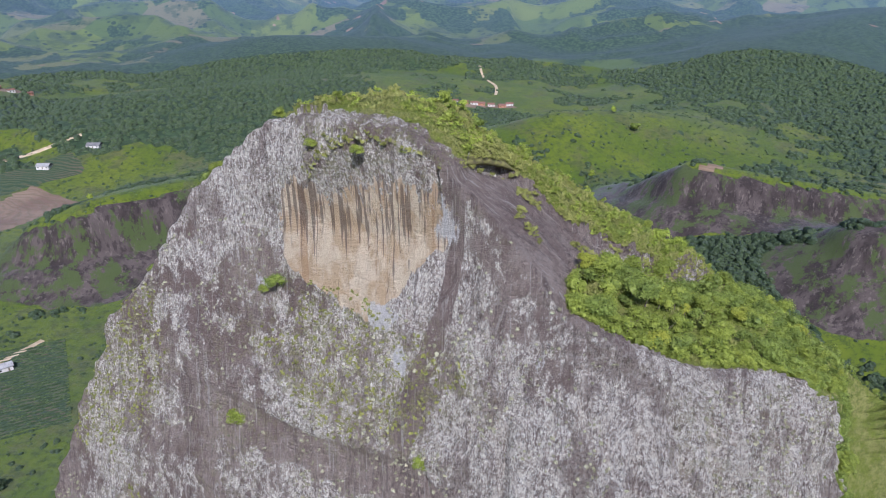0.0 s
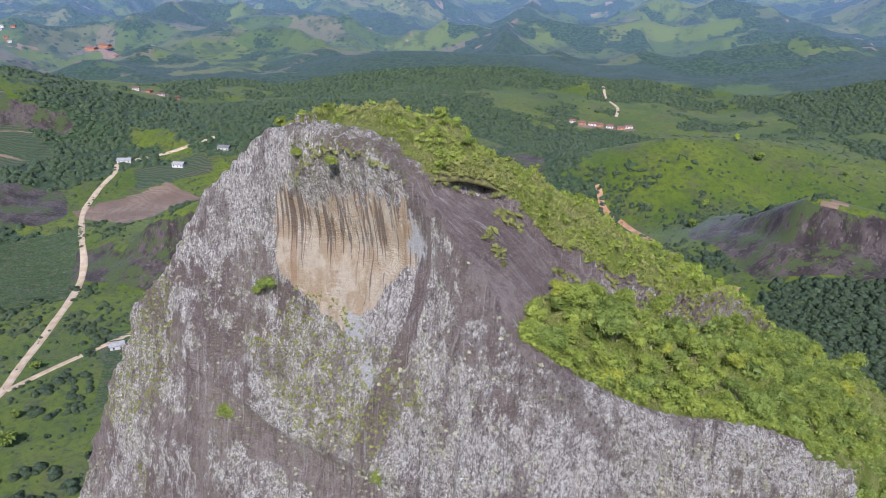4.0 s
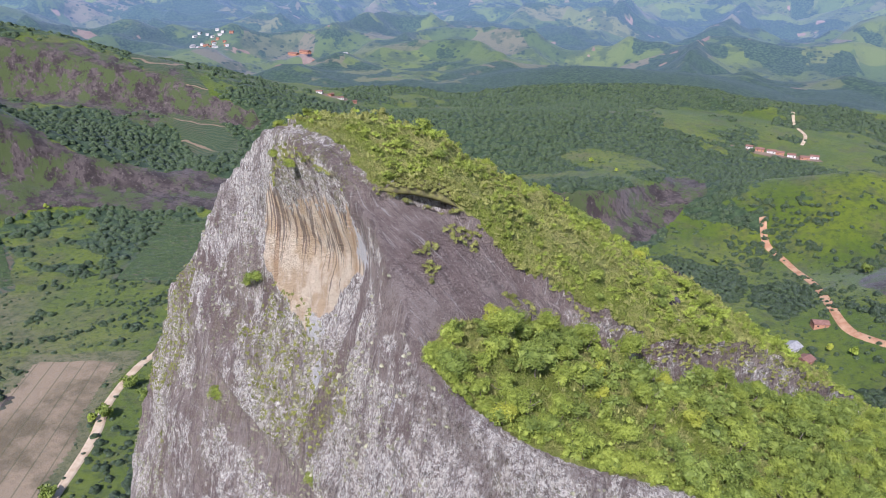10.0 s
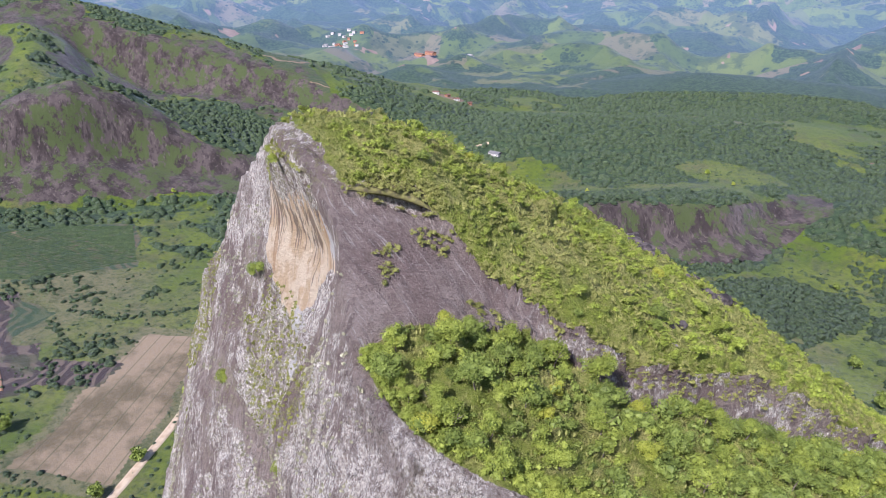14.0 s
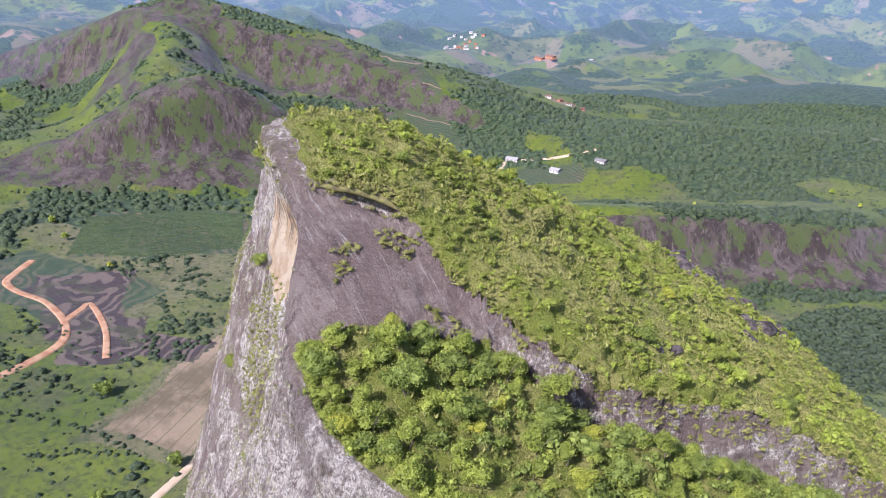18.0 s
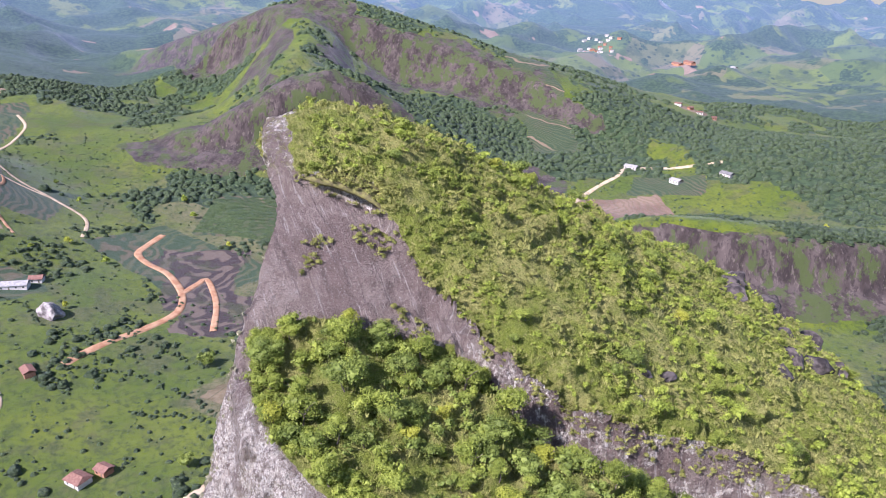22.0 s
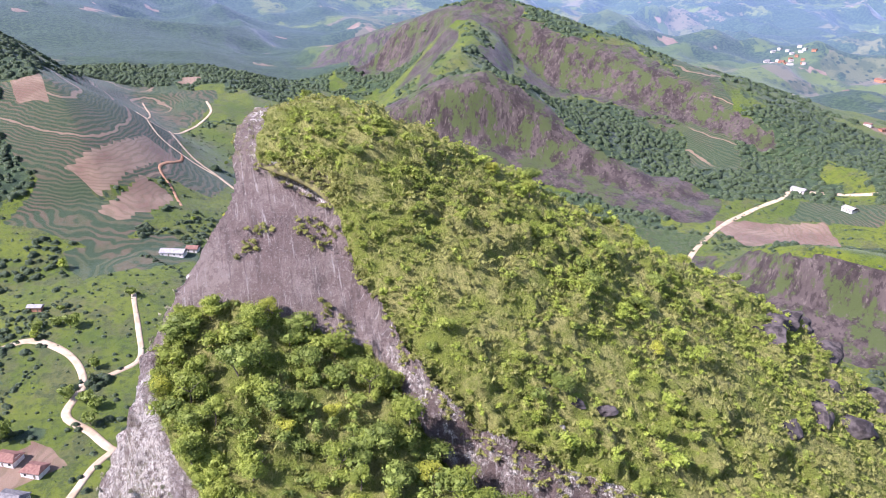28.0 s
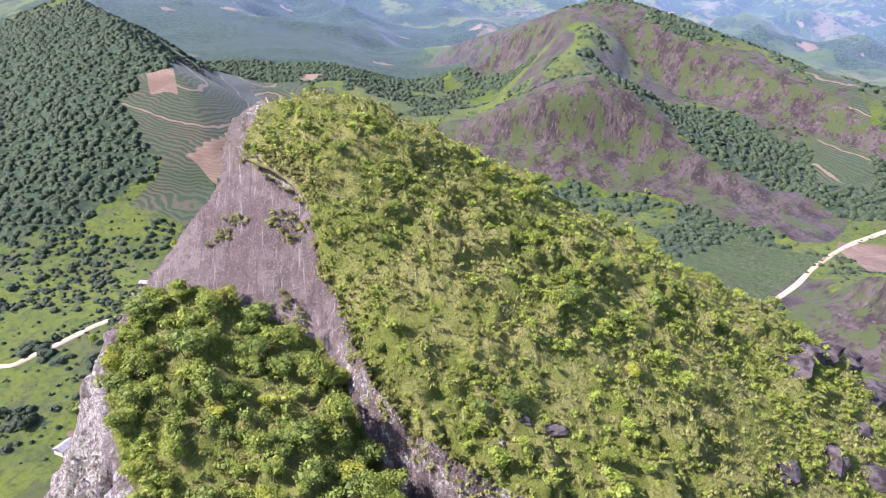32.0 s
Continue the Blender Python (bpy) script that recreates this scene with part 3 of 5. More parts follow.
def land_cover(x, y, h, slope):
    r = np.hypot(x, y - 100)
    n = fbm(x, y, None, 300, 5, 51, 0.6)
    forest = step(0.02, 0.16, n) * step(450, 900, r) + 0
    for b in FOREST_BLOBS:
        forest = np.maximum(forest, blob(x, y, *b))
    forest = np.maximum(forest, step(0.06, 0.30, fbm(x, y, None, 65, 5, 57, 0.65)) * 0.85 * step(230, 330, r) * (r < 1500))
    groves = step(0.12, 0.36, fbm(x, y, None, 55, 5, 58, 0.65)) * 0.85
    for b in CLEAR_BLOBS:
        forest = np.where(blob(x, y, *b) > 0.5, np.minimum(forest, groves), forest)
    upland = step(-560, -700, x) * step(230, 330, y) * step(60, 85, h)
    forest = forest * (1 - 0.65 * upland * step(0.10, -0.15, fbm(x, y, None, 90, 4, 59, 0.6)))
    forest = np.maximum(forest, step(0.16, 0.26, fbm(x, y, None, 150, 5, 63, 0.62)) * step(900, 1300, r))
    forest = np.maximum(forest, 0.22 + 0.12 * fbm(x, y, None, 150, 2, 67) + 0.24 * upland)
    crop, soil = np.zeros_like(x), np.zeros_like(x)
    wx, wy = x + 9 * fbm(x, y, None, 40, 3, 73), y + 9 * fbm(x, y, None, 40, 3, 74)
    for p in CROP_PLOTS:
        crop = np.maximum(crop, plot(wx, wy, *p))
    for p in SOIL_PLOTS:
        soil = np.maximum(soil, plot(wx, wy, *p))
    tilled = np.zeros_like(x)
    for p in TILLED_PLOTS:
        tilled = np.maximum(tilled, plot(wx, wy, *p))
    soil = np.maximum(soil, step(0.50, 0.62, fbm(x, y, None, 60, 4, 61)) * step(1100, 1500, r) * 0.7)
    bare = step(0.62, 0.85, slope + 0.45 * fbm(x, y, None, 80, 4, 71)) * (r > 280) * step(170, 240, y) * step(-1080, -1000, x) * (1 - 0.75 * step(1250, 1600, r))
    bare = np.maximum(bare, rock_faces(x, y))
    dry = np.clip(0.14 + 0.85 * fbm(x, y, None, 260, 4, 81), 0, 1)
    forest = forest * (1 - crop) * (1 - soil) * (1 - bare) * (1 - tilled)
    dry = np.clip(dry + 0.2 * step(1100, 2300, r), 0, 1)
    dry = np.maximum(dry * (1 - soil), plot(wx, wy, -302, 212, 88, 36, 122))
    return forest, crop * (1 - soil), soil, bare, dry, tilled


def float_attribute(mesh, name, values):
    mesh.attributes.new(name, "FLOAT", "POINT").data.foreach_set("value", np.ascontiguousarray(values, dtype=np.float32))


def grid_mesh(name, verts, rows, cols, wrap=False):
    """A mesh from a grid of places (rows x cols); wrap joins the last column to the first."""
    i = np.arange(rows * cols).reshape(rows, cols)
    nxt = np.roll(i, -1, 1) if wrap else i[:, 1:]
    cur = i if wrap else i[:, :-1]
    quads = np.stack([cur[:-1], nxt[:-1], nxt[1:], cur[1:]], -1).reshape(-1, 4)
    mesh = bpy.data.meshes.new(name)
    mesh.vertices.add(rows * cols)
    mesh.vertices.foreach_set("co", np.ascontiguousarray(verts, dtype=np.float32).ravel())
    mesh.loops.add(quads.size)
    mesh.loops.foreach_set("vertex_index", quads.ravel().astype(np.int32))
    mesh.polygons.add(len(quads))
    mesh.polygons.foreach_set("loop_start", (np.arange(len(quads)) * 4).astype(np.int32))
    mesh.polygons.foreach_set("use_smooth", np.ones(len(quads), dtype=bool))
    mesh.update(calc_edges=True)
    mesh.validate()
    return mesh


def fast_mesh(name, verts, tris, material, smooth=False):
    mesh = bpy.data.meshes.new(name)
    mesh.vertices.add(len(verts))
    mesh.vertices.foreach_set("co", np.ascontiguousarray(verts, dtype=np.float32).ravel())
    k = tris.shape[1]
    mesh.loops.add(tris.size)
    mesh.loops.foreach_set("vertex_index", np.ascontiguousarray(tris, dtype=np.int32).ravel())
    mesh.polygons.add(len(tris))
    mesh.polygons.foreach_set("loop_start", (np.arange(len(tris)) * k).astype(np.int32))
    mesh.polygons.foreach_set("use_smooth", np.full(len(tris), smooth, dtype=bool))
    mesh.update(calc_edges=True)
    mesh.materials.append(material)
    return mesh


# ground: rings round the rock, close-set where the valleys are seen
bearing = np.radians(np.concatenate([np.arange(35, 222, 0.36), np.arange(222, 395, 2.5)]))
ring = 20 * (4950 / 20) ** (np.linspace(0, 1, 445) ** 0.66)
gb, gr = np.meshgrid(bearing, ring)
GX, GY = (5 + gr * np.cos(gb)).ravel(), (110 + gr * np.sin(gb)).ravel()
GZ = land_height(GX, GY)
shape = gr.shape
gz2 = GZ.reshape(shape)
dr = np.gradient(gz2, axis=0) / np.gradient(gr, axis=0)
db = np.gradient(gz2, axis=1) / (np.gradient(gb, axis=1) * gr)
G_SLOPE = np.hypot(dr, db).ravel()
COVER = land_cover(GX, GY, GZ, G_SLOPE)
NEAR_RINGS = int(np.searchsorted(ring, 1250))


def ground_piece(name, lo, hi, material, label):
    pick = np.arange(len(GX)).reshape(shape)[lo:hi].ravel()
    mesh = grid_mesh(name, np.stack([GX, GY, GZ], -1)[pick], hi - lo, shape[1], wrap=True)
    colours = mesh.color_attributes.new("cover", "FLOAT_COLOR", "POINT")
    colours.data.foreach_set("color", np.stack([*(c[pick] for c in COVER[:3]), np.ones(len(pick))], -1).astype(np.float32).ravel())
    float_attribute(mesh, "bare", COVER[3][pick])
    float_attribute(mesh, "dry", COVER[4][pick])
    float_attribute(mesh, "tilled", COVER[5][pick])
    mesh.materials.append(material)
    return tagged(new(name, mesh), label, name, kind="structure")


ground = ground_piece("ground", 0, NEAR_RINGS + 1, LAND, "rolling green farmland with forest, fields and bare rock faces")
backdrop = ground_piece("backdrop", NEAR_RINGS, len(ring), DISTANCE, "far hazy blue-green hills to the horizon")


def ground_at(x, y):
    return land_height(np.atleast_1d(np.asarray(x, float)), np.atleast_1d(np.asarray(y, float)))

# ---- the great rock ----
OUTLINE_X = (-120, -92, -75, -58, -45, -26, -9, 5, 12, 20, 29, 40, 53, 62, 75, 110)
OUTLINE_Y = (190, 144, 125.5, 112.7, 104.5, 97, 89.3, 81.5, 75.5, 72.5, 72.5, 79, 91, 100, 118.5, 188)
CREST_Y = (70, 85, 92, 101, 110, 118, 141, 162, 192, 206, 240, 300, 360)
CREST_Z = (212, 217, 219, 220.3, 216.6, 212.6, 202, 191, 176, 165, 131, 68, 0)
LIP_X = (-40, 2, 3.8, 6.5, 10.6, 14, 17, 20, 22, 24, 27.2, 29.7, 31.5, 34.7, 38.6, 41.3, 43, 45, 50, 58.5, 70, 110)
LIP_Y = (60, 88.5, 91.8, 95.4, 98.8, 99.4, 100, 101.6, 102.8, 103.4, 104.4, 105.4, 106.2, 108.8, 113.2, 117.5, 120.6, 123.8, 131.5, 143, 159, 204)
KNOLL_X = (13.5, 15, 16.7, 20.4, 22, 24.5, 26.5, 29.7, 31.5, 34.7, 38.6, 41.3, 45, 50, 58.5, 70, 90)
KNOLL_Y = (60, 80, 87, 91.5, 96, 100.8, 102.6, 104.2, 105, 106.6, 109, 113, 120, 127, 138, 154, 176)


def blend(v, xs, ys, soft=2.5):
    """Interpolation with rounded corners."""
    return sum(np.interp(v + k * soft, xs, ys) for k in (-1.5, -0.75, 0, 0.75, 1.5)) / 5


def lip_distance(x, y):
    return (blend(x, LIP_X, LIP_Y, 1.5) - y) * 0.75


def turf_top(x, y):
    crest_x = -6 + 0.06 * (y - 100)
    e = np.clip(x - crest_x, 0, None)
    a = 0.145 + 0.14 * np.exp(-np.clip(y - 100, 0, None) / 20)
    w = np.clip(crest_x - 4 - x, 0, None)
    west = 0.0165 * w ** 2 * (1 + np.clip((y - 118) / 18, 0, 8))
    sag = 3.2 * step(13, 21, x) * step(48, 38, x) * np.exp(-np.clip(y - blend(x, LIP_X, LIP_Y, 1.5), 0, None) / 5)
    return blend(y, CREST_Y, CREST_Z, 2.0) - a * e ** 1.25 - west - sag


def knoll_distance(x, y):
    return (blend(x, KNOLL_X, KNOLL_Y, 1.2) - y) * 0.8


def rock_top(x, y):
    upper = turf_top(x, y)
    slab = np.minimum(218.3 - 0.95 * x, upper - 1.6)
    slab = slab - 0.5 * np.clip(y - 150, 0, None)
    knoll = 198.2 - 0.42 * np.clip(x - 16, 0, 28) - 0.72 * np.clip(x - 44, 0, None) - 0.04 * np.abs(y - 88)
    knoll = knoll - 6.0 * (1 - step(0, 12, knoll_distance(x, y))) * step(33, 42, x)
    knoll = knoll - 40 * (1 - step(-3.5, 3.5, knoll_distance(x, y)))
    lower = soft_max(slab, knoll, 1.5)
    inset = 2.0 * step(2.8, 4.5, x) * step(10.5, 8.0, x)
    drop = step(0, 1.4, lip_distance(x, y) + inset)
    return upper * (1 - drop) + lower * drop


def face_y(x, z):
    """Where the cliff stands, at height z."""
    y = blend(x, OUTLINE_X, OUTLINE_Y, 4.0) + np.where(z > 190, 0.28, 0.34) * (z - 190)
    y = y - 7.5 * np.exp(-((x + 10) / 13) ** 2) * step(201, 213, z)
    hollow = np.exp(-((x + 6) / 11) ** 4) * step(214, 207, z) * step(184, 200, z)
    return y + 2.2 * hollow


def inside(x, y, z):
    """Positive inside the rock."""
    return np.minimum(np.minimum(rock_top(x, y) - z, (y - face_y(x, z)) * 0.95), z - 5)


ROCK_HEART = np.array((8.0, 112.0, 140.0))
az = np.radians(np.concatenate([np.arange(150, 345, 0.4), np.arange(345, 450, 0.36), np.arange(90, 150, 1.2)]))
el = np.radians(np.concatenate([np.arange(-62, -20, 1.2), np.arange(-20, 70, 0.39), np.arange(70, 89.9, 0.6)]))
az = np.sort(np.mod(az, 2 * np.pi))
ra, re = np.meshgrid(az, el)
WAY = np.stack([np.cos(re) * np.cos(ra), np.cos(re) * np.sin(ra), np.sin(re)], -1).reshape(-1, 3)
near = np.full(len(WAY), 8.0)
open_rays = np.ones(len(WAY), dtype=bool)
reach = 8.0
while reach < 330 and open_rays.any():
    grow = 1.6 if reach < 120 else 5.0
    idx = np.nonzero(open_rays)[0]
    p = ROCK_HEART + WAY[idx] * (reach + grow)
    ok = inside(p[:, 0], p[:, 1], p[:, 2]) > 0
    near[idx[ok]] = reach + grow
    open_rays[idx[~ok]] = False
    reach += grow
lo, hi = near.copy(), near + np.where(near < 120, 1.6, 5.0)
for _ in range(9):
    mid = (lo + hi) / 2
    p = ROCK_HEART + WAY * mid[:, None]
    ok = inside(p[:, 0], p[:, 1], p[:, 2]) > 0
    lo, hi = np.where(ok, mid, lo), np.where(ok, hi, mid)
RP = ROCK_HEART + WAY * lo[:, None]
rx, ry, rz = RP.T
# turf where the top is gently sloped, bare stone on faces and slabs
gap = lip_distance(rx, ry)
on_top = step(1.6, 0.5, rock_top(rx, ry) - rz)
front = ry - face_y(rx, rz)
turf = on_top * step(2.0, 5.0, front + 1.5 * fbm(rx, ry, rz, 6, 3, 5)) * step(0.5, -0.3, gap + 2.0 * step(2.8, 4.5, rx) * step(10.5, 8.0, rx))
west_side = step(-14, -24, rx + 4 * fbm(rx, ry, rz, 8, 3, 7))
turf = turf * (1 - 0.75 * west_side)
on_knoll = on_top * step(-0.5, 1.5, knoll_distance(rx, ry)) * step(0.6, 2.0, front)
lower_turf = on_top * (gap > 3) * step(48, 56, rx)
green_flank = (1 - on_top) * step(59, 68, rx + 7 * fbm(rx, ry, rz, 7, 4, 61)) * step(60, 75, ry)
turf = np.maximum(turf, np.maximum.reduce([on_knoll, lower_turf, green_flank]))
slab_zone = on_top * (gap > 0.3) * (1 - turf)
stone = 1 - turf
bumps = 2.2 * fbm(rx, ry, rz * 0.55, 17, 4, 3) + 0.9 * fbm(rx, ry, rz * 0.35, 4.5, 4, 9) - 0.5 * np.clip(fbm(rx, ry, rz * 0.12, 3.2, 2, 15, 0.5, True), 0, 1)
flutes = fbm(rx * 1.0, ry, rz * 0.07, 5.5, 3, 33, 0.5, True)
bumps = bumps + (1.2 * flutes + 0.9 * fbm(rx, ry, rz * 0.10, 2.6, 2, 34, 0.5, True)) * (0.3 + 1.35 * step(12, 28, rx)) + 0.55 * fbm(rx, ry, rz * 0.6, 1.6, 2, 35)
for crack_x, lean_x, low, high, wide in [(8.3, 0.03, 140, 184, 0.5), (15.7, 0.03, 150, 179, 0.35), (23.6, 0.05, 150, 190, 0.5), (-3.5, -0.25, 160, 178, 0.4), (29.5, 0.04, 160, 186, 0.4)]:
    off = rx - crack_x - lean_x * (rz - 175) - 0.5 * fbm(rx, ry, rz, 6, 2, 39)
    bumps = bumps - 1.5 * np.exp(-(off / wide) ** 2) * step(low, low + 6, rz) * step(high, high - 8, rz)
bumps = bumps - 1.8 * np.exp(-(((rx + 7) / 2.4) ** 2 + ((rz - 209.6) / 1.0) ** 2)) * (1 - on_top)
ledge_off = rz - np.interp(rx, (-46, -36, -30, -21, -12, -4, 2), (176, 173.8, 172.5, 171, 170.8, 171.5, 168)) + 1.2 * fbm(rx, ry, rz, 7, 3, 45)
ledge_on = step(-47, -42, rx) * step(3, -2, rx) * (1 - on_top)
bumps = bumps + ledge_on * 1.1 * step(-0.4, 0.5, ledge_off) * step(10, 3, ledge_off)
ledges = fbm(rx * 0.15, ry * 0.15, rz, 7, 2, 43, 0.5, True)
bumps = bumps + 0.5 * step(0.5, 0.9, ledges) + 0.9 * np.exp(-((rx + 11) / 12) ** 4) * step(186, 194, rz) * step(214, 209, rz) * fbm(rx, ry, rz * 0.12, 3.0, 3, 53, 0.6, True)
soil_bumps = 0.9 * fbm(rx, ry, rz, 14, 4, 21) + 0.35 * fbm(rx, ry, rz, 3.5, 3, 27)
# low scrub swells into rounded humps
scrub_high = (0.35 + step(-0.2, 0.35, fbm(rx, ry, None, 11, 3, 191))) * step(1.0, 4.0, front) * step(0.3, -1.5, np.where(on_knoll > 0.5, -3, gap))
soil_bumps = soil_bumps + scrub_high * (1.9 * np.abs(value_noise(rx / 3.4, ry / 3.4, rz / 4, 193)) + 1.1 * np.abs(value_noise(rx / 1.7, ry / 1.7, rz / 2, 195)))
push = np.where(stone > 0.5, bumps * (1 - 0.55 * slab_zone), soil_bumps)
RP = RP + WAY * push[:, None]
rock_mesh = grid_mesh("rock", RP, *ra.shape, wrap=True)
floor_z = np.maximum(194.8 - 0.46 * (rx + 23), 189.2 + 1.15 * (rx + 11))
scar = step(-26, -22, rx) * step(4, 0, rx) * step(-1.5, 1.5, rz - floor_z) * step(212.5, 203, rz) * (1 - on_top)
pale = np.maximum.reduce([np.exp(-(((rx - cx) / sx) ** 2 + ((rz - cz) / sz) ** 2)) * k for cx, cz, sx, sz, k in
                          [(-9.0, 190.6, 3.0, 2.2, 1.0), (-6.0, 185.2, 1.2, 3.2, 1.0), (0.6, 204.6, 2.2, 2.3, 0.95), (12.5, 191, 1.0, 3.0, 0.55), (-4, 213, 13, 3.4, 0.5), (-28, 191.7, 2.2, 2.4, 0.6)]])
pale = pale * (1 - on_top)
lichen = np.clip(0.74 + 0.9 * fbm(rx, ry, rz * 0.7, 26, 3, 41), 0.1, 1) * (1 - slab_zone * 0.85)
purple = np.exp(-(((rx - 9) / 8) ** 2 + ((rz - 199) / 9) ** 2))
lichen = np.maximum(lichen * (1 - 0.6 * purple), 0.42 * slab_zone * step(21, 27, rx)) * (1 - 0.7 * (gap > -0.5) * (gap < 2.5) * (rx < 21))
lichen = np.maximum(lichen, 0.85 * step(199, 192, rz) * step(12, 19, rx) * (1 - on_top * (gap < 3)) * (ry < 110))
lichen = lichen * (1 - 0.9 * ledge_on * step(-7.5, -4.5, ledge_off + 2 * fbm(rx, ry, rz, 5, 3, 46)) * step(0.4, -0.5, ledge_off))
moss = np.clip(0.35 + 1.2 * fbm(rx, ry, rz, 18, 3, 47) + 0.5 * np.exp(-(((rx + 16) / 16) ** 2 + ((rz - 184) / 8) ** 2)), 0, 1) * (1 - slab_zone) * (1 - 0.8 * purple)
for key, values in (("turf", turf), ("scar", scar), ("pale", pale), ("lichen", lichen), ("moss", moss)):
    float_attribute(rock_mesh, key, values)
rock_mesh.materials.append(ROCK)
rock = tagged(new("rock_dome", rock_mesh), "steep grey granite dome with a buff scar and grassy back", "rock")

# the turf-topped lip that hangs over the slab
lx = np.arange(2.8, 10.8, 0.4)
ly = blend(lx, LIP_X, LIP_Y, 1.5)
out_x, out_y = 0.55, -0.83
lip_rows = []
for k, (reach_out, dz) in enumerate(((-3.2, -0.5), (-2.0, 0.15), (-0.5, 0.30), (0.3, 0.0), (0.5, -0.45), (0.1, -0.85), (-1.5, -0.75), (-4.0, -0.9))):
    wob = 0.45 * fbm(lx, ly + 3 * k, None, 2.2, 3, 17)
    px, py = lx + out_x * (reach_out + wob), ly + out_y * (reach_out + wob)
    taper = step(2.8, 4.2, lx) * step(10.8, 8.8, lx)
    lip_rows.append(np.column_stack([px, py, turf_top(lx + out_x * min(reach_out, 0), ly + out_y * min(reach_out, 0)) + dz * taper - 0.4 * (1 - taper) + 0.25 * wob]))
lip_mesh = grid_mesh("overhang", np.stack(lip_rows, 0), len(lip_rows), len(lx))
lip_mesh.materials.append(TURF)
overhang = new("overhang", lip_mesh)
overhang.parent = rock
tagged(overhang, "grassy rock lip over a dark slit")

# ---- plants ----
rng = np.random.default_rng(7)


def part(name, mesh, parent, label=""):
    """A mesh as one part under a thing or under a part."""
    ob = new(name, mesh)
    ob.parent = parent
    return tagged(ob, label)


def leaf_cards(centres, outward, size, seed):
    """Small bent leaf sprays at the centres, turned mostly outward; returns places and faces."""
    g = np.random.default_rng(seed)
    n = len(centres)
    nor = outward + 0.7 * g.normal(size=(n, 3)) + np.array((0, 0, 0.35))
    nor /= np.linalg.norm(nor, axis=1, keepdims=True)
    ref = g.normal(size=(n, 3))
    u = np.cross(nor, ref)
    u /= np.linalg.norm(u, axis=1, keepdims=True)
    v = np.cross(nor, u)
    s = (size * g.uniform(0.6, 1.4, n))[:, None]
    a, b = centres - u * s * 0.62 - v * s * 0.3, centres + u * s * 0.62 - v * s * 0.3 - nor * s * 0.15
    c = centres + v * s * 0.75 + nor * s * 0.2
    verts = np.stack([a, b, c], 1).reshape(-1, 3)
    return verts, np.arange(n * 3).reshape(-1, 3)


def lobe_mesh(centre, radius, g):
    """The close-leaved heart of one bough: a lumpy, faceted ball."""
    bm = bmesh.new()
    bmesh.ops.create_icosphere(bm, subdivisions=1, radius=1.0)
    bm.verts.index_update()
    v = np.array([tuple(q.co) for q in bm.verts])
    f = np.array([[q.index for q in face.verts] for face in bm.faces])
    bm.free()
    return centre + v * radius * (0.54 + 0.15 * g.normal(size=(len(v), 1))), f


def crown_points(n, width, height, lobes, seed, low=0.25):
    """Places on an uneven crown made of several lobes, standing on z = 0."""
    g = np.random.default_rng(seed)
    centres, outs, hearts = [], [], []
    per = n // lobes
    for k in range(lobes):
        a, r = g.uniform(0, 2 * np.pi), width * 0.5 * g.uniform(0.15, 0.75)
        c = np.array((r * math.cos(a), r * math.sin(a), height * g.uniform(low + 0.15, 0.80)))
        rad = np.array((1, 1, 0.75)) * width * g.uniform(0.20, 0.34)
        d = g.normal(size=(per, 3))
        d[:, 2] = np.abs(d[:, 2]) * 1.1 - 0.35
        d /= np.linalg.norm(d, axis=1, keepdims=True)
        centres.append(c + d * rad * g.uniform(0.72, 1.12, (per, 1)))
        outs.append(d)
        hearts.append(lobe_mesh(c, rad, g))
    centres = np.concatenate(centres)
    centres[:, 2] = np.maximum(centres[:, 2], 0.04 * height)
    return centres, np.concatenate(outs), hearts


def leafy(n, width, height, lobes, size, seed, low=0.25):
    """Leaves and bough hearts of a crown as one set of places and faces."""
    c, o, hearts = crown_points(n, width, height, lobes, seed, low)
    verts, faces = leaf_cards(c, o, size, seed + 1)
    vs, fs, base = [verts], [faces], len(verts)
    for v, f in hearts:
        vs.append(v)
        fs.append(f + base)
        base += len(v)
    return np.concatenate(vs), np.concatenate(fs)


def trunk_mesh(name, height, radius, spread, seed):
    """A tapered, crooked trunk with a few limbs."""
    g = np.random.default_rng(seed)
    verts, faces = [], []

    def limb(a, b, r0, r1):
        base = len(verts)
        axis = (b - a).normalized()
        side = axis.orthogonal().normalized()
        other = axis.cross(side)
        mid = (a + b) / 2 + Vector(g.normal(size=3)) * (b - a).length * 0.06
        for p, r in ((a, r0), (mid, (r0 + r1) / 2), (b, r1)):
            for k in range(5):
                t = 2 * math.pi * k / 5
                verts.append(p + (side * math.cos(t) + other * math.sin(t)) * r)
        for s in range(2):
            for k in range(5):
                i, j = base + s * 5 + k, base + s * 5 + (k + 1) % 5
                faces.append((i, j, j + 5, i + 5))

    fork = Vector((g.normal() * 0.08 * height, g.normal() * 0.08 * height, height * 0.45))
    limb(Vector((0, 0, -0.4)), fork, radius, radius * 0.7)
    for k in range(5):
        t = 2 * math.pi * (k + g.uniform(0, 0.6)) / 5
        tip = fork + Vector((math.cos(t) * spread * 0.33, math.sin(t) * spread * 0.33, height * g.uniform(0.2, 0.4)))
        limb(fork, tip, radius * 0.55, radius * 0.15)
    mesh = bpy.data.meshes.new(name)
    mesh.from_pydata([tuple(v) for v in verts], [], faces)
    mesh.materials.append(BARK)
    return mesh


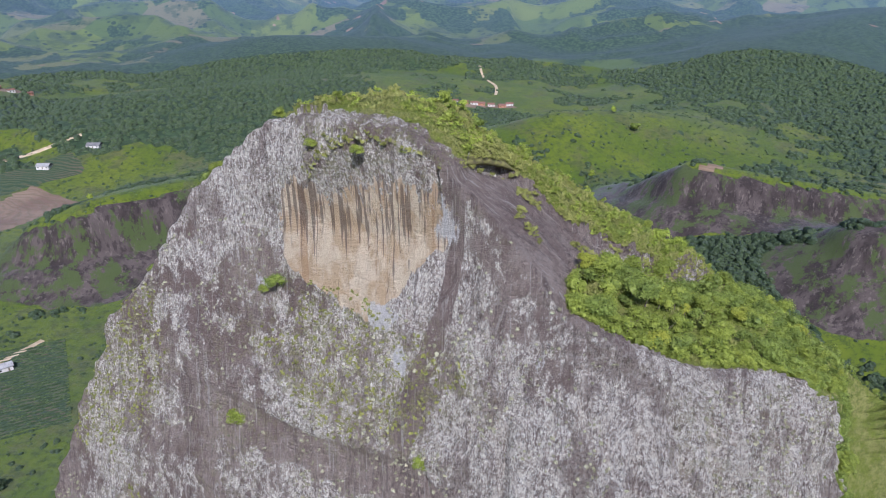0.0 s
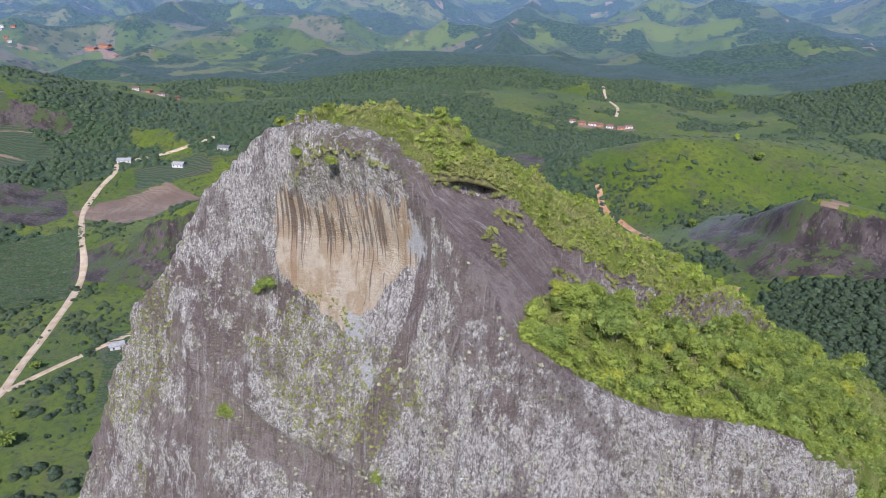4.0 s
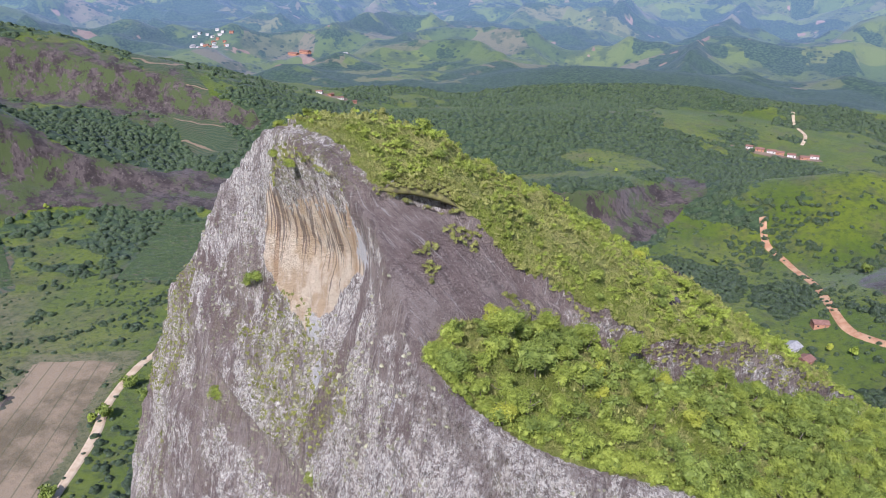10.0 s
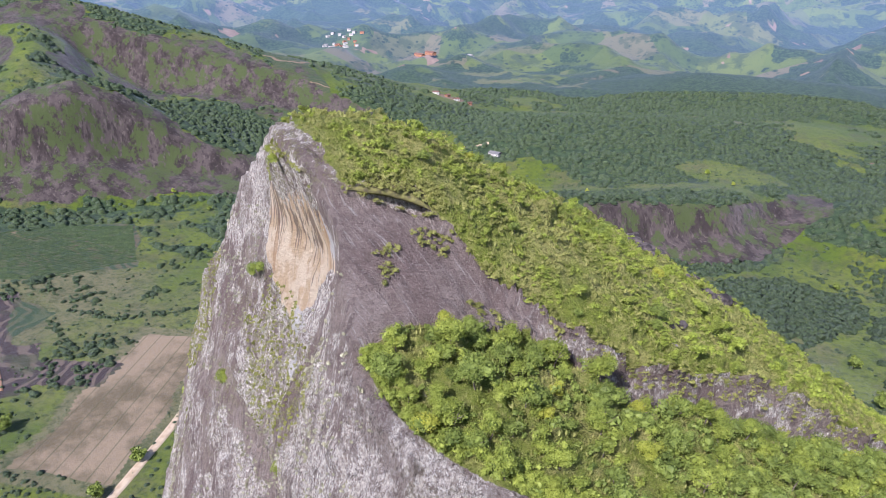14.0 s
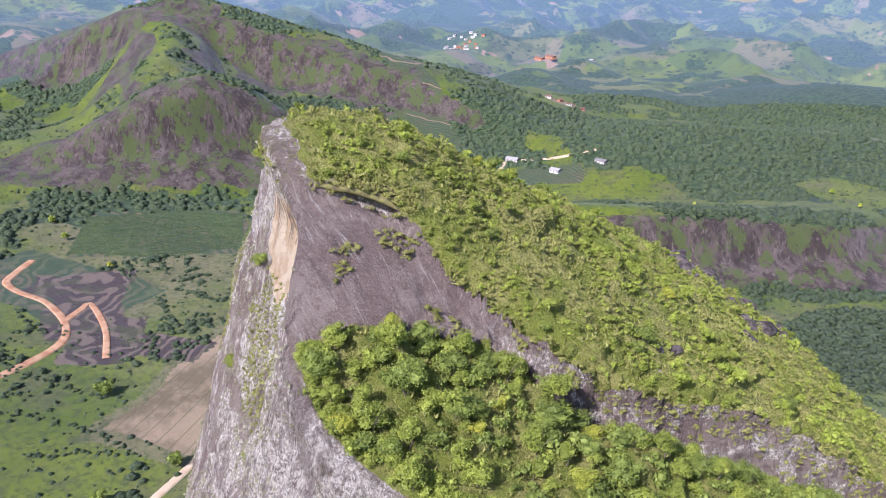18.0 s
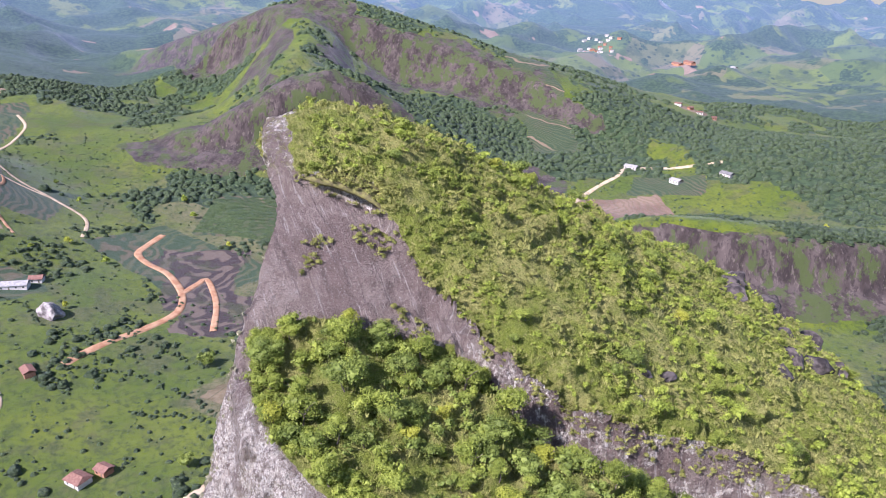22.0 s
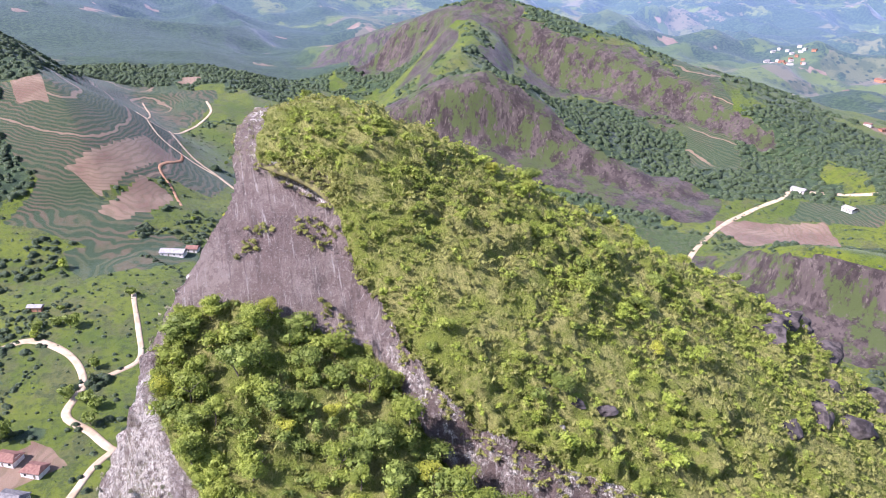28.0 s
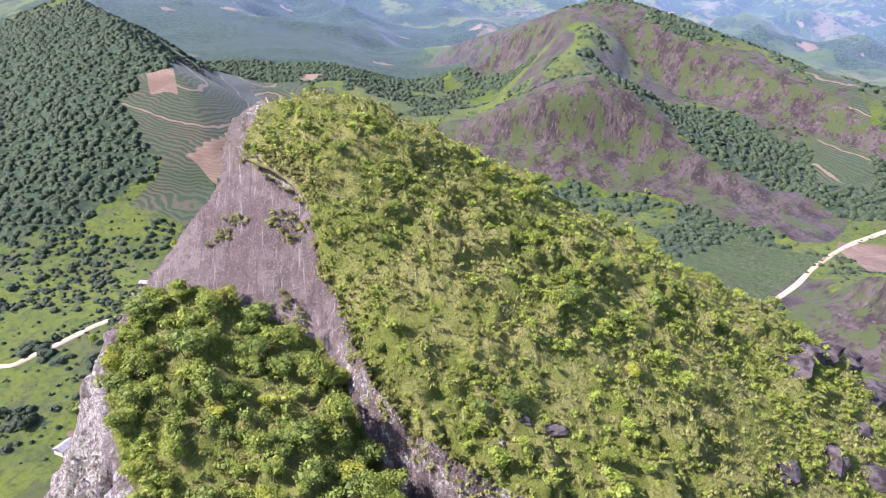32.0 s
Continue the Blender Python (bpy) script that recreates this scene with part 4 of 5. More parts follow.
def make_tree(width, height, leaves, size, material, seed, label, name="tree", lobes=9, low=0.25):
    root = new(name)
    part("trunk", trunk_mesh("trunk", height, 0.028 * height + 0.02, width, seed), root)
    verts, tris = leafy(leaves, width, height, lobes, size, seed, low)
    part("crown", fast_mesh("crown", verts, tris, material), root)
    return tagged(root, label, "tree")


def scatter_mesh(templates, places, scales, seed, material, name, squash=None, smooth=False):
    """Many small plants in one mesh, each a turned and scaled copy of a template."""
    g = np.random.default_rng(seed)
    kind = g.integers(0, len(templates), len(places))
    turn = g.uniform(0, 2 * np.pi, len(places))
    all_v, all_f, base = [], [], 0
    for k, (tv, tf) in enumerate(templates):
        idx = np.nonzero(kind == k)[0]
        if not len(idx):
            continue
        c, s = np.cos(turn[idx])[:, None], np.sin(turn[idx])[:, None]
        sc = scales[idx][:, None]
        zs = sc * (g.uniform(0.75, 1.25, (len(idx), 1)) if squash is None else squash)
        x = (tv[None, :, 0] * c - tv[None, :, 1] * s) * sc + places[idx, 0][:, None]
        y = (tv[None, :, 0] * s + tv[None, :, 1] * c) * sc + places[idx, 1][:, None]
        z = tv[None, :, 2] * zs + places[idx, 2][:, None]
        all_v.append(np.stack([x, y, z], -1).reshape(-1, 3))
        all_f.append((tf[None] + (np.arange(len(idx)) * len(tv))[:, None, None] + base).reshape(-1, 3))
        base += len(idx) * len(tv)
    return fast_mesh(name, np.concatenate(all_v), np.concatenate(all_f), material, smooth)


# places on the rock, by area
P3 = RP.reshape(*ra.shape, 3)
area = np.linalg.norm(np.cross(np.gradient(P3, axis=0), np.gradient(P3, axis=1)), axis=-1).ravel()


def rock_places(mask, n, seed):
    g = np.random.default_rng(seed)
    w = area * mask
    idx = g.choice(len(w), n, replace=False, p=w / w.sum())
    return RP[idx] + g.normal(size=(n, 3)) * (0.15, 0.15, 0)


seen_side = (rx > -30) & (ry < 235) & (rz > 110)
hill_zone = turf * (gap < 0.2) * seen_side * (front > 2.5)
knoll_zone = turf * (knoll_distance(rx, ry) > 0.5) * (front > 1.0) * seen_side * (rx < 75)
lower_zone = turf * (gap > 3) * (rx >= 50) * (rz > 60)
clumping = fbm(rx, ry, None, 13, 3, 91)
summit_bald = np.exp(-((rx + 7) / 9) ** 2 - ((ry - 101) / 9) ** 2)

# trees that stand apart
BRIGHT = "leafy green shrub tree growing on the rock"
kinds = [make_tree(4.6, 4.6, 1500, 0.20, LEAF_MID, 101, "bright green bushy tree rooted on the rocky slope"),
         make_tree(5.4, 4.0, 1700, 0.20, LEAF_DARK, 102, "dark green bushy tree rooted on the rocky slope"),
         make_tree(3.6, 4.4, 1200, 0.18, LEAF_MID, 103, "small bright green tree among the scrub"),
         make_tree(4.0, 3.2, 1200, 0.18, LEAF_DARK, 104, "low dark green tree among the scrub"),
         make_tree(3.2, 2.6, 900, 0.15, LEAF_DRY, 105, "dry olive shrub tree on the slope", lobes=7)]


def plant(kind_list, places, seed, group, lo=0.7, hi=1.3):
    g = np.random.default_rng(seed)
    for p in places:
        s = g.uniform(lo, hi)
        ob = copy_thing(kind_list[g.integers(0, len(kind_list))], Matrix.Identity(4))
        ob.matrix_basis = pose(p[0], p[1], p[2] - 0.1, g.uniform(-6, 6), g.uniform(-6, 6), g.uniform(0, 360)) @ Matrix.Diagonal((s, s, s * g.uniform(0.85, 1.15), 1))
        tagged(ob, group=group)


def spaced(points, gap_m):
    kept = []
    for p in points:
        if all((p[0] - q[0]) ** 2 + (p[1] - q[1]) ** 2 > gap_m ** 2 for q in kept):
            kept.append(p)
    return kept


plant(kinds[:4], spaced(rock_places(knoll_zone, 1200, 201), 2.1)[:150], 202, "trees on the knoll", 0.5, 0.92)
tree_zone = hill_zone * step(0.05, 0.3, clumping) * (1 - summit_bald) * step(100, 112, ry)
plant(kinds[:4], spaced(rock_places(tree_zone, 700, 203), 3.2)[:64], 204, "trees on the hill back", 0.4, 0.72)
plant(kinds[2:], spaced(rock_places(hill_zone * (1 - summit_bald), 400, 213), 5.0)[:26], 214, "shrub trees on the hill back", 0.35, 0.7)
plant(kinds[:2], spaced(rock_places(lower_zone, 500, 205), 6.0)[:26], 206, "trees on the lower slope", 0.8, 1.4)
plant(kinds[:4], spaced(rock_places(on_top * (rx < -36) * (rx > -80) * (ry < 150), 300, 207), 4.0)[:16], 208, "shrubs on the western rim", 0.4, 0.8)
for spot, s in [((-25.4, 96.6, 191.4), 0.62), ((-32.8, 92.4, 168.8), 0.72), ((-2.9, 79.4, 171.0), 0.6), ((-11.3, 89.6, 214.3), 0.42), ((-18.3, 95.0, 213.8), 0.40), ((-4.9, 87.9, 215.0), 0.3), ((-27.6, 97.0, 190.4), 0.35)]:
    ob = copy_thing(kinds[1 if s in (0.62,) else 0], pose(*spot, 0, 0, 40 * s))
    ob.scale = (s, s, s * 0.9)
    tagged(ob, "bush clinging to a ledge of the cliff", group="bushes on the cliff")
for ob in kinds:
    for o in (*ob.children_recursive, ob):
        bpy.data.objects.remove(o)


# scrub and grass that nobody could count
def shrub_templates(n, leaves, size, seed, lobes=5):
    out = []
    for k in range(n):
        out.append(leafy(leaves, 1.0, 0.9, lobes, size, seed + k, 0.0))
    return out


def tuft_templates(n, blades, seed):
    g = np.random.default_rng(seed)
    out = []
    for _ in range(n):
        a = g.uniform(0, 2 * np.pi, blades)
        foot = np.stack([np.cos(a), np.sin(a), np.zeros(blades)], -1) * g.uniform(0.05, 0.35, (blades, 1))
        tip = foot + np.stack([np.cos(a) * 0.5, np.sin(a) * 0.5, np.full(blades, 1.0)], -1) * g.uniform(0.5, 1.0, (blades, 1))
        side = np.stack([-np.sin(a), np.cos(a), np.zeros(blades)], -1) * 0.12
        v = np.stack([foot - side, foot + side, tip], 1).reshape(-1, 3)
        out.append((v, np.arange(blades * 3).reshape(-1, 3)))
    return out


def stuff(name, mesh, label, category):
    return tagged(new(name, mesh), label, category, kind="stuff")


SHRUBS = shrub_templates(7, 52, 0.14, 301, 3)
CROWNS = shrub_templates(5, 330, 0.066, 321, 8)
knoll_fill = rock_places(knoll_zone + 0.35 * lower_zone, 170, 322)
stuff("thicket", scatter_mesh(CROWNS, knoll_fill, rng.uniform(1.8, 3.4, 170), 323, LEAF_DARK, "thicket"), "thicket of bushy green trees on the knoll", "thicket")
knoll_fill = rock_places(knoll_zone + 0.2 * lower_zone, 330, 324)
stuff("thicket", scatter_mesh(CROWNS, knoll_fill, rng.uniform(1.4, 3.0, 330), 325, LEAF_MID, "thicket"), "bright leafy thicket on the knoll", "thicket")
rim_fill = rock_places((turf + 0.3 * on_top) * (rx < -34) * (rx > -56) * (ry < 128), 46, 330)
stuff("thicket", scatter_mesh(CROWNS, rim_fill, rng.uniform(1.6, 3.2, 46), 331, LEAF_DARK, "thicket"), "bushes along the western rim of the cliff", "thicket")
hill_fill = rock_places(tree_zone, 140, 326)
stuff("thicket", scatter_mesh(CROWNS, hill_fill, rng.uniform(1.4, 2.7, 140), 327, LEAF_BRIGHT, "thicket"), "bright leafy bushes on the hill back", "thicket")
bushy = step(0.02, 0.22, fbm(rx, ry, None, 8, 3, 93))
clump_fill = rock_places(hill_zone * bushy * (1 - 0.7 * summit_bald), 230, 332)
stuff("thicket", scatter_mesh(CROWNS, clump_fill, rng.uniform(1.0, 2.4, 230), 333, LEAF_MID, "thicket"), "clumps of green bushes among the scrub", "thicket")
scrub_mid = rock_places(hill_zone * (0.1 + bushy), 2800, 334)
stuff("scrub", scatter_mesh(SHRUBS, scrub_mid, 0.6 + 1.0 * rng.uniform(0, 1, 2800) ** 1.6, 335, LEAF_MID, "scrub"), "green scrub in clumps on the back of the rock", "scrub")
scrub_green = rock_places(hill_zone * (0.25 + step(-0.25, 0.2, clumping)), 2800, 302)
stuff("scrub", scatter_mesh(SHRUBS, scrub_green, 0.55 + 0.9 * rng.uniform(0, 1, 2800) ** 1.6, 303, LEAF_BRIGHT, "scrub"), "yellow-green scrub covering the back of the rock", "scrub")
scrub_dry = rock_places(hill_zone * (0.3 + step(0.2, -0.2, clumping)), 4000, 304)
stuff("dry_scrub", scatter_mesh(SHRUBS, scrub_dry, 0.45 + 0.8 * rng.uniform(0, 1, 4000) ** 1.6, 305, LEAF_DRY, "dry_scrub"), "dry olive scrub between the green bushes", "scrub")
edge_fill = rock_places(on_knoll * (front < 4.5) * (front > 0.4) * (rx > 14) * (rx < 75), 200, 338)
stuff("thicket", scatter_mesh(CROWNS, edge_fill, rng.uniform(1.0, 2.2, 200), 339, LEAF_MID, "thicket"), "low bushes along the edge of the knoll", "thicket")
flank_fill = rock_places(green_flank * (rz > 90) * (rx < 100), 240, 340)
stuff("thicket", scatter_mesh(CROWNS, flank_fill, rng.uniform(1.6, 3.8, 240), 341, LEAF_DARK, "thicket"), "bushes and small trees on the steep eastern flank", "thicket")
slope_fill = rock_places(lower_zone, 150, 336)
stuff("thicket", scatter_mesh(CROWNS, slope_fill, rng.uniform(1.5, 3.4, 150), 337, LEAF_MID, "thicket"), "bushes crowding the slope below the knoll", "thicket")
scrub_knoll = rock_places(knoll_zone + 0.5 * lower_zone, 1700, 306)
stuff("undergrowth", scatter_mesh(SHRUBS, scrub_knoll, rng.uniform(0.9, 2.1, 1700), 307, LEAF_DARK, "undergrowth"), "dark green undergrowth below the knoll trees", "scrub")
shelf = rng.uniform(0, 1, (150, 2))
shelf_x = 3.2 + 9.0 * shelf[:, 0]
shelf_y = blend(shelf_x, LIP_X, LIP_Y, 1.5)
inward = -3.6 + 4.2 * shelf[:, 1]
shelf_at = np.column_stack([shelf_x + 0.55 * inward, shelf_y - 0.83 * inward, turf_top(shelf_x + 0.55 * np.minimum(inward, 0), shelf_y - 0.83 * np.minimum(inward, 0)) + 0.1])
stuff("scrub", scatter_mesh(SHRUBS, shelf_at, rng.uniform(0.6, 1.3, 150), 317, LEAF_DRY, "scrub"), "dry scrub on the lip above the slab", "scrub")
fringe_zone = np.exp(-((gap - 0.1) / 0.5) ** 2) * on_top * seen_side * (rx > 1.5) * (rx < 64)
fringe_at = rock_places(fringe_zone, 520, 328)
stuff("scrub", scatter_mesh(SHRUBS, fringe_at, rng.uniform(0.5, 1.3, 520), 329, LEAF_DRY, "scrub"), "scrub hanging over the edge of the slab", "scrub")
patch_zone = slab_zone * np.maximum.reduce([np.exp(-(((rx - px) / 1.3) ** 2 + ((ry - py) / 1.6) ** 2)) for px, py in ((10.6, 88.7), (12.2, 87.0), (11.9, 94.8), (13.4, 97.0), (20.5, 95.5), (22.5, 97.5))])
patch_at = rock_places((patch_zone > 0.25) * patch_zone, 90, 318)
stuff("scrub", scatter_mesh(SHRUBS, patch_at, rng.uniform(0.5, 1.2, 90), 319, LEAF_DRY, "scrub"), "olive scrub rooted in cracks of the slab", "scrub")
tufts = rock_places(turf * seen_side * (front > 2), 15000, 308)
stuff("grass", scatter_mesh(tuft_templates(5, 8, 309), tufts, rng.uniform(0.35, 0.8, 15000), 310, LEAF_DRY, "grass"), "tall dry grass on the rock's back", "grass")
face_zone = (stone > 0.5) * (rz > 125) * (ry < 128) * (rx > -80) * (on_top < 0.5) * (scar < 0.3) * (1 - 0.9 * purple) * step(-0.15, 0.25, fbm(rx, ry, rz, 9, 3, 95))
rosettes = rock_places(face_zone, 4200, 314)
stuff("rock_plants", scatter_mesh(shrub_templates(4, 12, 0.55, 315, 1), rosettes, rng.uniform(0.25, 0.62, 4200), 316, LEAF_GREY, "rock_plants"), "pale grey rosette plants dotting the cliff face", "plants")
ledge_zone = stone * (moss > 0.62) * (rz > 140) * (ry < 125) * (rx > -70) * (on_top < 0.5)
tank = rock_places(ledge_zone, 1100, 311)
stuff("rock_plants", scatter_mesh(shrub_templates(4, 14, 0.5, 312, 2), tank, rng.uniform(0.3, 0.65, 1100), 313, LEAF_DRY, "rock_plants"), "small olive rosette plants on the cliff face", "plants")


# ---- forest on the land ----
def canopy_templates(n, seed, fine=True):
    """Rounded, knobbly crowns that reach the ground: rings of a dome with uneven knobs."""
    out = []
    rows, cols = (5, 9) if fine else (3, 6)
    for k in range(n):
        g = np.random.default_rng(seed + k)
        u, a = np.meshgrid(np.linspace(0, 1, rows), np.arange(cols) * 2 * np.pi / cols, indexing="ij")
        a = a + 0.5 * np.arange(rows)[:, None] + 0.15 * g.normal(size=a.shape)
        knob = 1 + 0.16 * g.normal(size=a.shape)
        flare = np.sin(0.28 + u * 1.45) ** 0.8
        r = 0.5 * flare * knob
        z = 0.42 * np.cos(u * 1.62) * (1 + 0.10 * g.normal(size=a.shape)) - 0.06
        v = np.stack([r * np.cos(a), r * np.sin(a), z], -1).reshape(-1, 3)
        i = np.arange(rows * cols).reshape(rows, cols)
        j = np.roll(i, -1, 1)
        f = np.concatenate([np.stack([i[:-1], i[1:], j[1:]], -1).reshape(-1, 3), np.stack([i[:-1], j[1:], j[:-1]], -1).reshape(-1, 3)])
        v = np.concatenate([v, [(0, 0, v[:cols, 2].mean() + 0.05)]])
        f = np.concatenate([f, np.stack([i[0], j[0], np.full(cols, len(v) - 1)], -1)])
        out.append((v, f))
    return out


FINE_BEARING = np.concatenate([bearing, bearing[:1] + 2 * np.pi])


def on_grid(x, y):
    """Row and column of a place in the rings of the ground, with fractions."""
    r = np.hypot(x - 5, y - 110)
    b = np.mod(np.arctan2(y - 110, x - 5) - bearing[0], 2 * np.pi) + bearing[0]
    return np.interp(r, ring, np.arange(len(ring))), np.interp(b, FINE_BEARING, np.arange(len(FINE_BEARING)))


def ground_quick(x, y):
    """Height of the ground's own surface."""
    i, j = on_grid(x, y)
    i0, j0 = np.minimum(i.astype(int), shape[0] - 2), j.astype(int)
    u, v = i - i0, j - j0
    j0, j1 = j0 % shape[1], (j0 + 1) % shape[1]
    z = GZ.reshape(shape)
    return (z[i0, j0] * (1 - v) + z[i0, j1] * v) * (1 - u) + (z[i0 + 1, j0] * (1 - v) + z[i0 + 1, j1] * v) * u


def land_places(n, r0, r1, seed, wanted):
    """Random places on the land between two distances from the rock, kept where wanted(cover) holds."""
    g = np.random.default_rng(seed)
    r = np.sqrt(g.uniform(r0 * r0, r1 * r1, n))
    b = np.radians(g.uniform(40, 218, n))
    x, y = 5 + r * np.cos(b), 110 + r * np.sin(b)
    h = ground_quick(x, y)
    i, j = (np.rint(v).astype(int) for v in on_grid(x, y))
    at = i * shape[1] + j % shape[1]
    keep = wanted([c[at] for c in COVER], g)
    return np.stack([x, y, h], -1)[keep]


def in_forest(cover, g):
    return cover[0] > g.uniform(0.35, 0.75, len(cover[0]))


foot_wood = land_places(12000, 80, 340, 431, in_forest)[:1500]
stuff("forest", scatter_mesh(shrub_templates(5, 90, 0.17, 432, 6), foot_wood, rng.uniform(3.5, 7.5, len(foot_wood)), 433, LEAF_FOREST, "forest"), "leafy forest round the foot of the rock", "forest")
near_wood = land_places(40000, 300, 540, 401, in_forest)[:6500]
stuff("forest", scatter_mesh(canopy_templates(6, 402), near_wood, 3.0 + 5.0 * rng.uniform(0, 1, len(near_wood)) ** 1.4, 403, LEAF_FOREST, "forest", smooth=True), "dense dark green forest covering the hills", "forest")
mid_wood = land_places(150000, 520, 1250, 414, in_forest)[:29000]
stuff("forest", scatter_mesh(canopy_templates(6, 415, False), mid_wood, 4.2 + 6.0 * rng.uniform(0, 1, len(mid_wood)) ** 1.3, 416, LEAF_FOREST, "forest", smooth=True), "dark green forest on the mountain slopes", "forest")
bushes = land_places(60000, 130, 900, 407, lambda c, g: (c[0] < 0.5) & (c[1] < 0.3) & (c[2] < 0.3) & (c[3] < 0.3) & (g.uniform(0, 1, len(c[0])) < 0.34))[:7500]
stuff("pasture_bushes", scatter_mesh(canopy_templates(4, 408, False), bushes, 0.9 + 3.4 * rng.uniform(0, 1, len(bushes)) ** 2, 409, LEAF_FOREST, "pasture_bushes", smooth=True), "scattered bushes in the pastures", "bushes")
def clumped(cover, g):
    return (cover[0] < 0.5) & (cover[1] < 0.3) & (cover[2] < 0.3) & (cover[3] < 0.3)


groves = land_places(30000, 200, 640, 417, clumped)
groves = groves[(fbm(groves[:, 0], groves[:, 1], None, 38, 3, 97) > 0.17)][:3000]
stuff("groves", scatter_mesh(canopy_templates(5, 418), groves, 2.0 + 5.0 * rng.uniform(0, 1, len(groves)) ** 1.5, 419, LEAF_FOREST, "groves", smooth=True), "small groves and thickets in the valley pastures", "grove")
valley_kinds = [make_tree(9.0, 9.5, 420, 1.25, LEAF_DARK, 110, "broad dark green tree standing in a pasture", lobes=10),
                make_tree(7.0, 8.0, 360, 1.1, LEAF_BRIGHT, 111, "rounded green tree standing in a pasture", lobes=8)]
lone = land_places(2600, 160, 760, 410, lambda c, g: (c[0] < 0.5) & (c[1] < 0.4) & (c[2] < 0.4) & (c[3] < 0.3))
plant(valley_kinds, spaced(lone, 13)[:42], 411, "trees in the valley", 0.5, 1.15)
roadside = np.array([(-271, 237), (-262, 262), (-284, 268), (-241, 181), (-232, 150), (-300, 330), (-262, 12), (-290, -4), (-283, 8), (-278, 14), (-250, -40), (-262, -32), (-370, -30), (-372, -18), (-366, -10), (-398, 25)], float)
plant(valley_kinds[:1], np.column_stack([roadside, ground_at(roadside[:, 0], roadside[:, 1])]), 412, "trees by the road", 0.7, 1.1)
for ob in valley_kinds:
    for o in (*ob.children_recursive, ob):
        bpy.data.objects.remove(o)


# hedges along the plots and the brook
def hedge(points, label, gap_m=2.2, spread=1.2, size=(1.4, 3.4)):
    p = np.array(points, float)
    out = []
    for a, b in zip(p[:-1], p[1:]):
        n = max(2, int(np.hypot(*(b - a)) / gap_m))
        out.append(a + (b - a) * (np.arange(n) / n)[:, None])
    line = np.concatenate(out) + rng.normal(size=(sum(len(o) for o in out), 2)) * spread
    at = np.column_stack([line, ground_at(line[:, 0], line[:, 1])])
    stuff("hedge", scatter_mesh(canopy_templates(3, 420), at, rng.uniform(*size, len(at)), 421, LEAF_FOREST, "hedge", smooth=True), label, "hedge")


HEDGE = "ragged hedge of bushes between pastures"
BROOK = "line of bushes along a brook"
for line in ([(-352, 66), (-330, 104), (-306, 122), (-282, 134), (-250, 140)], [(-420, 118), (-384, 112), (-350, 128), (-318, 150)], [(-290, 96), (-276, 118), (-262, 134)], [(-470, 30), (-440, 56), (-410, 62), (-380, 84)],
             [(-330, -80), (-362, -46), (-390, -30), (-420, -12)], [(-280, -60), (-300, -36), (-330, -22)]):
    hedge(line, HEDGE)
for line in ([(-440, 250), (-400, 262), (-372, 300), (-360, 346), (-372, 400)], [(-340, 190), (-372, 196), (-398, 220), (-440, 232)], [(-420, 330), (-380, 350), (-340, 372)]):
    hedge(line, BROOK, 2.0, 2.4, (2.0, 5.0))

# ---- roads ----
def smooth_line(points, gap_m=4.0):
    p = np.array([points[0], *points, points[-1]], float)
    out = []
    for a, b, c, d in zip(p[:-3], p[1:-2], p[2:-1], p[3:]):
        n = max(2, int(np.hypot(*(c - b)) / gap_m))
        for s in np.arange(n) / n:
            out.append(0.5 * (2 * b + (c - a) * s + (2 * a - 5 * b + 4 * c - d) * s ** 2 + (3 * b - a - 3 * c + d) * s ** 3))
    out.append(p[-2])
    return np.array(out)


def road(points, width, material, label):
    line = smooth_line(points)
    way = np.gradient(line, axis=0)
    way /= np.linalg.norm(way, axis=1, keepdims=True) + 1e-9
    side = np.stack([-way[:, 1], way[:, 0]], -1)
    w = width * (1 + 0.22 * fbm(line[:, 0], line[:, 1], None, 25, 3, 7))
    cols = []
    for k, dz in ((-0.62, -0.6), (-0.5, 0.38), (-0.2, 0.42), (0.2, 0.42), (0.5, 0.38), (0.62, -0.6)):
        xy = line + side * (w * k)[:, None]
        cols.append(np.column_stack([xy, ground_at(xy[:, 0], xy[:, 1]) + dz]))
    mesh = grid_mesh("road", np.stack(cols, 1), len(line), len(cols))
    mesh.materials.append(material)
    return tagged(new("road", mesh), label, "road", kind="structure")


PALE = "pale unpaved dirt road through the valley"
RED = "red earth farm track on the hillside"
road([(-200, 100), (-218, 140), (-236, 175), (-262, 222), (-283, 250), (-299, 286), (-303, 306), (-314, 335), (-329, 380), (-360, 458), (-409, 526), (-449, 583), (-470, 636), (-480, 684), (-488, 708), (-450, 745), (-405, 776)], 5.0, DIRT_ROAD, PALE)
road([(-301, 306), (-291, 334), (-278, 365), (-262, 400)], 3.6, DIRT_ROAD, PALE)
road([(-330, -150), (-304, -101), (-313, -85), (-332, -67), (-346, -54), (-356, -32), (-334, -7), (-303, 4), (-275, -2), (-257, 12), (-239, 25), (-233, 40), (-218, 76), (-200, 100)], 4.6, DIRT_ROAD, PALE)
road([(-239, 25), (-228, 16), (-208, 8), (-180, -4)], 4.0, DIRT_ROAD, PALE)
road([(-301, 4), (-310, 22), (-322, 34), (-354, 32), (-388, 28), (-402, 27)], 3.2, DIRT_ROAD, PALE)
road([(50, 720), (57, 685), (75, 656), (93, 611), (104, 558), (114, 523), (127, 507), (146, 492)], 5.5, RED_ROAD, RED)
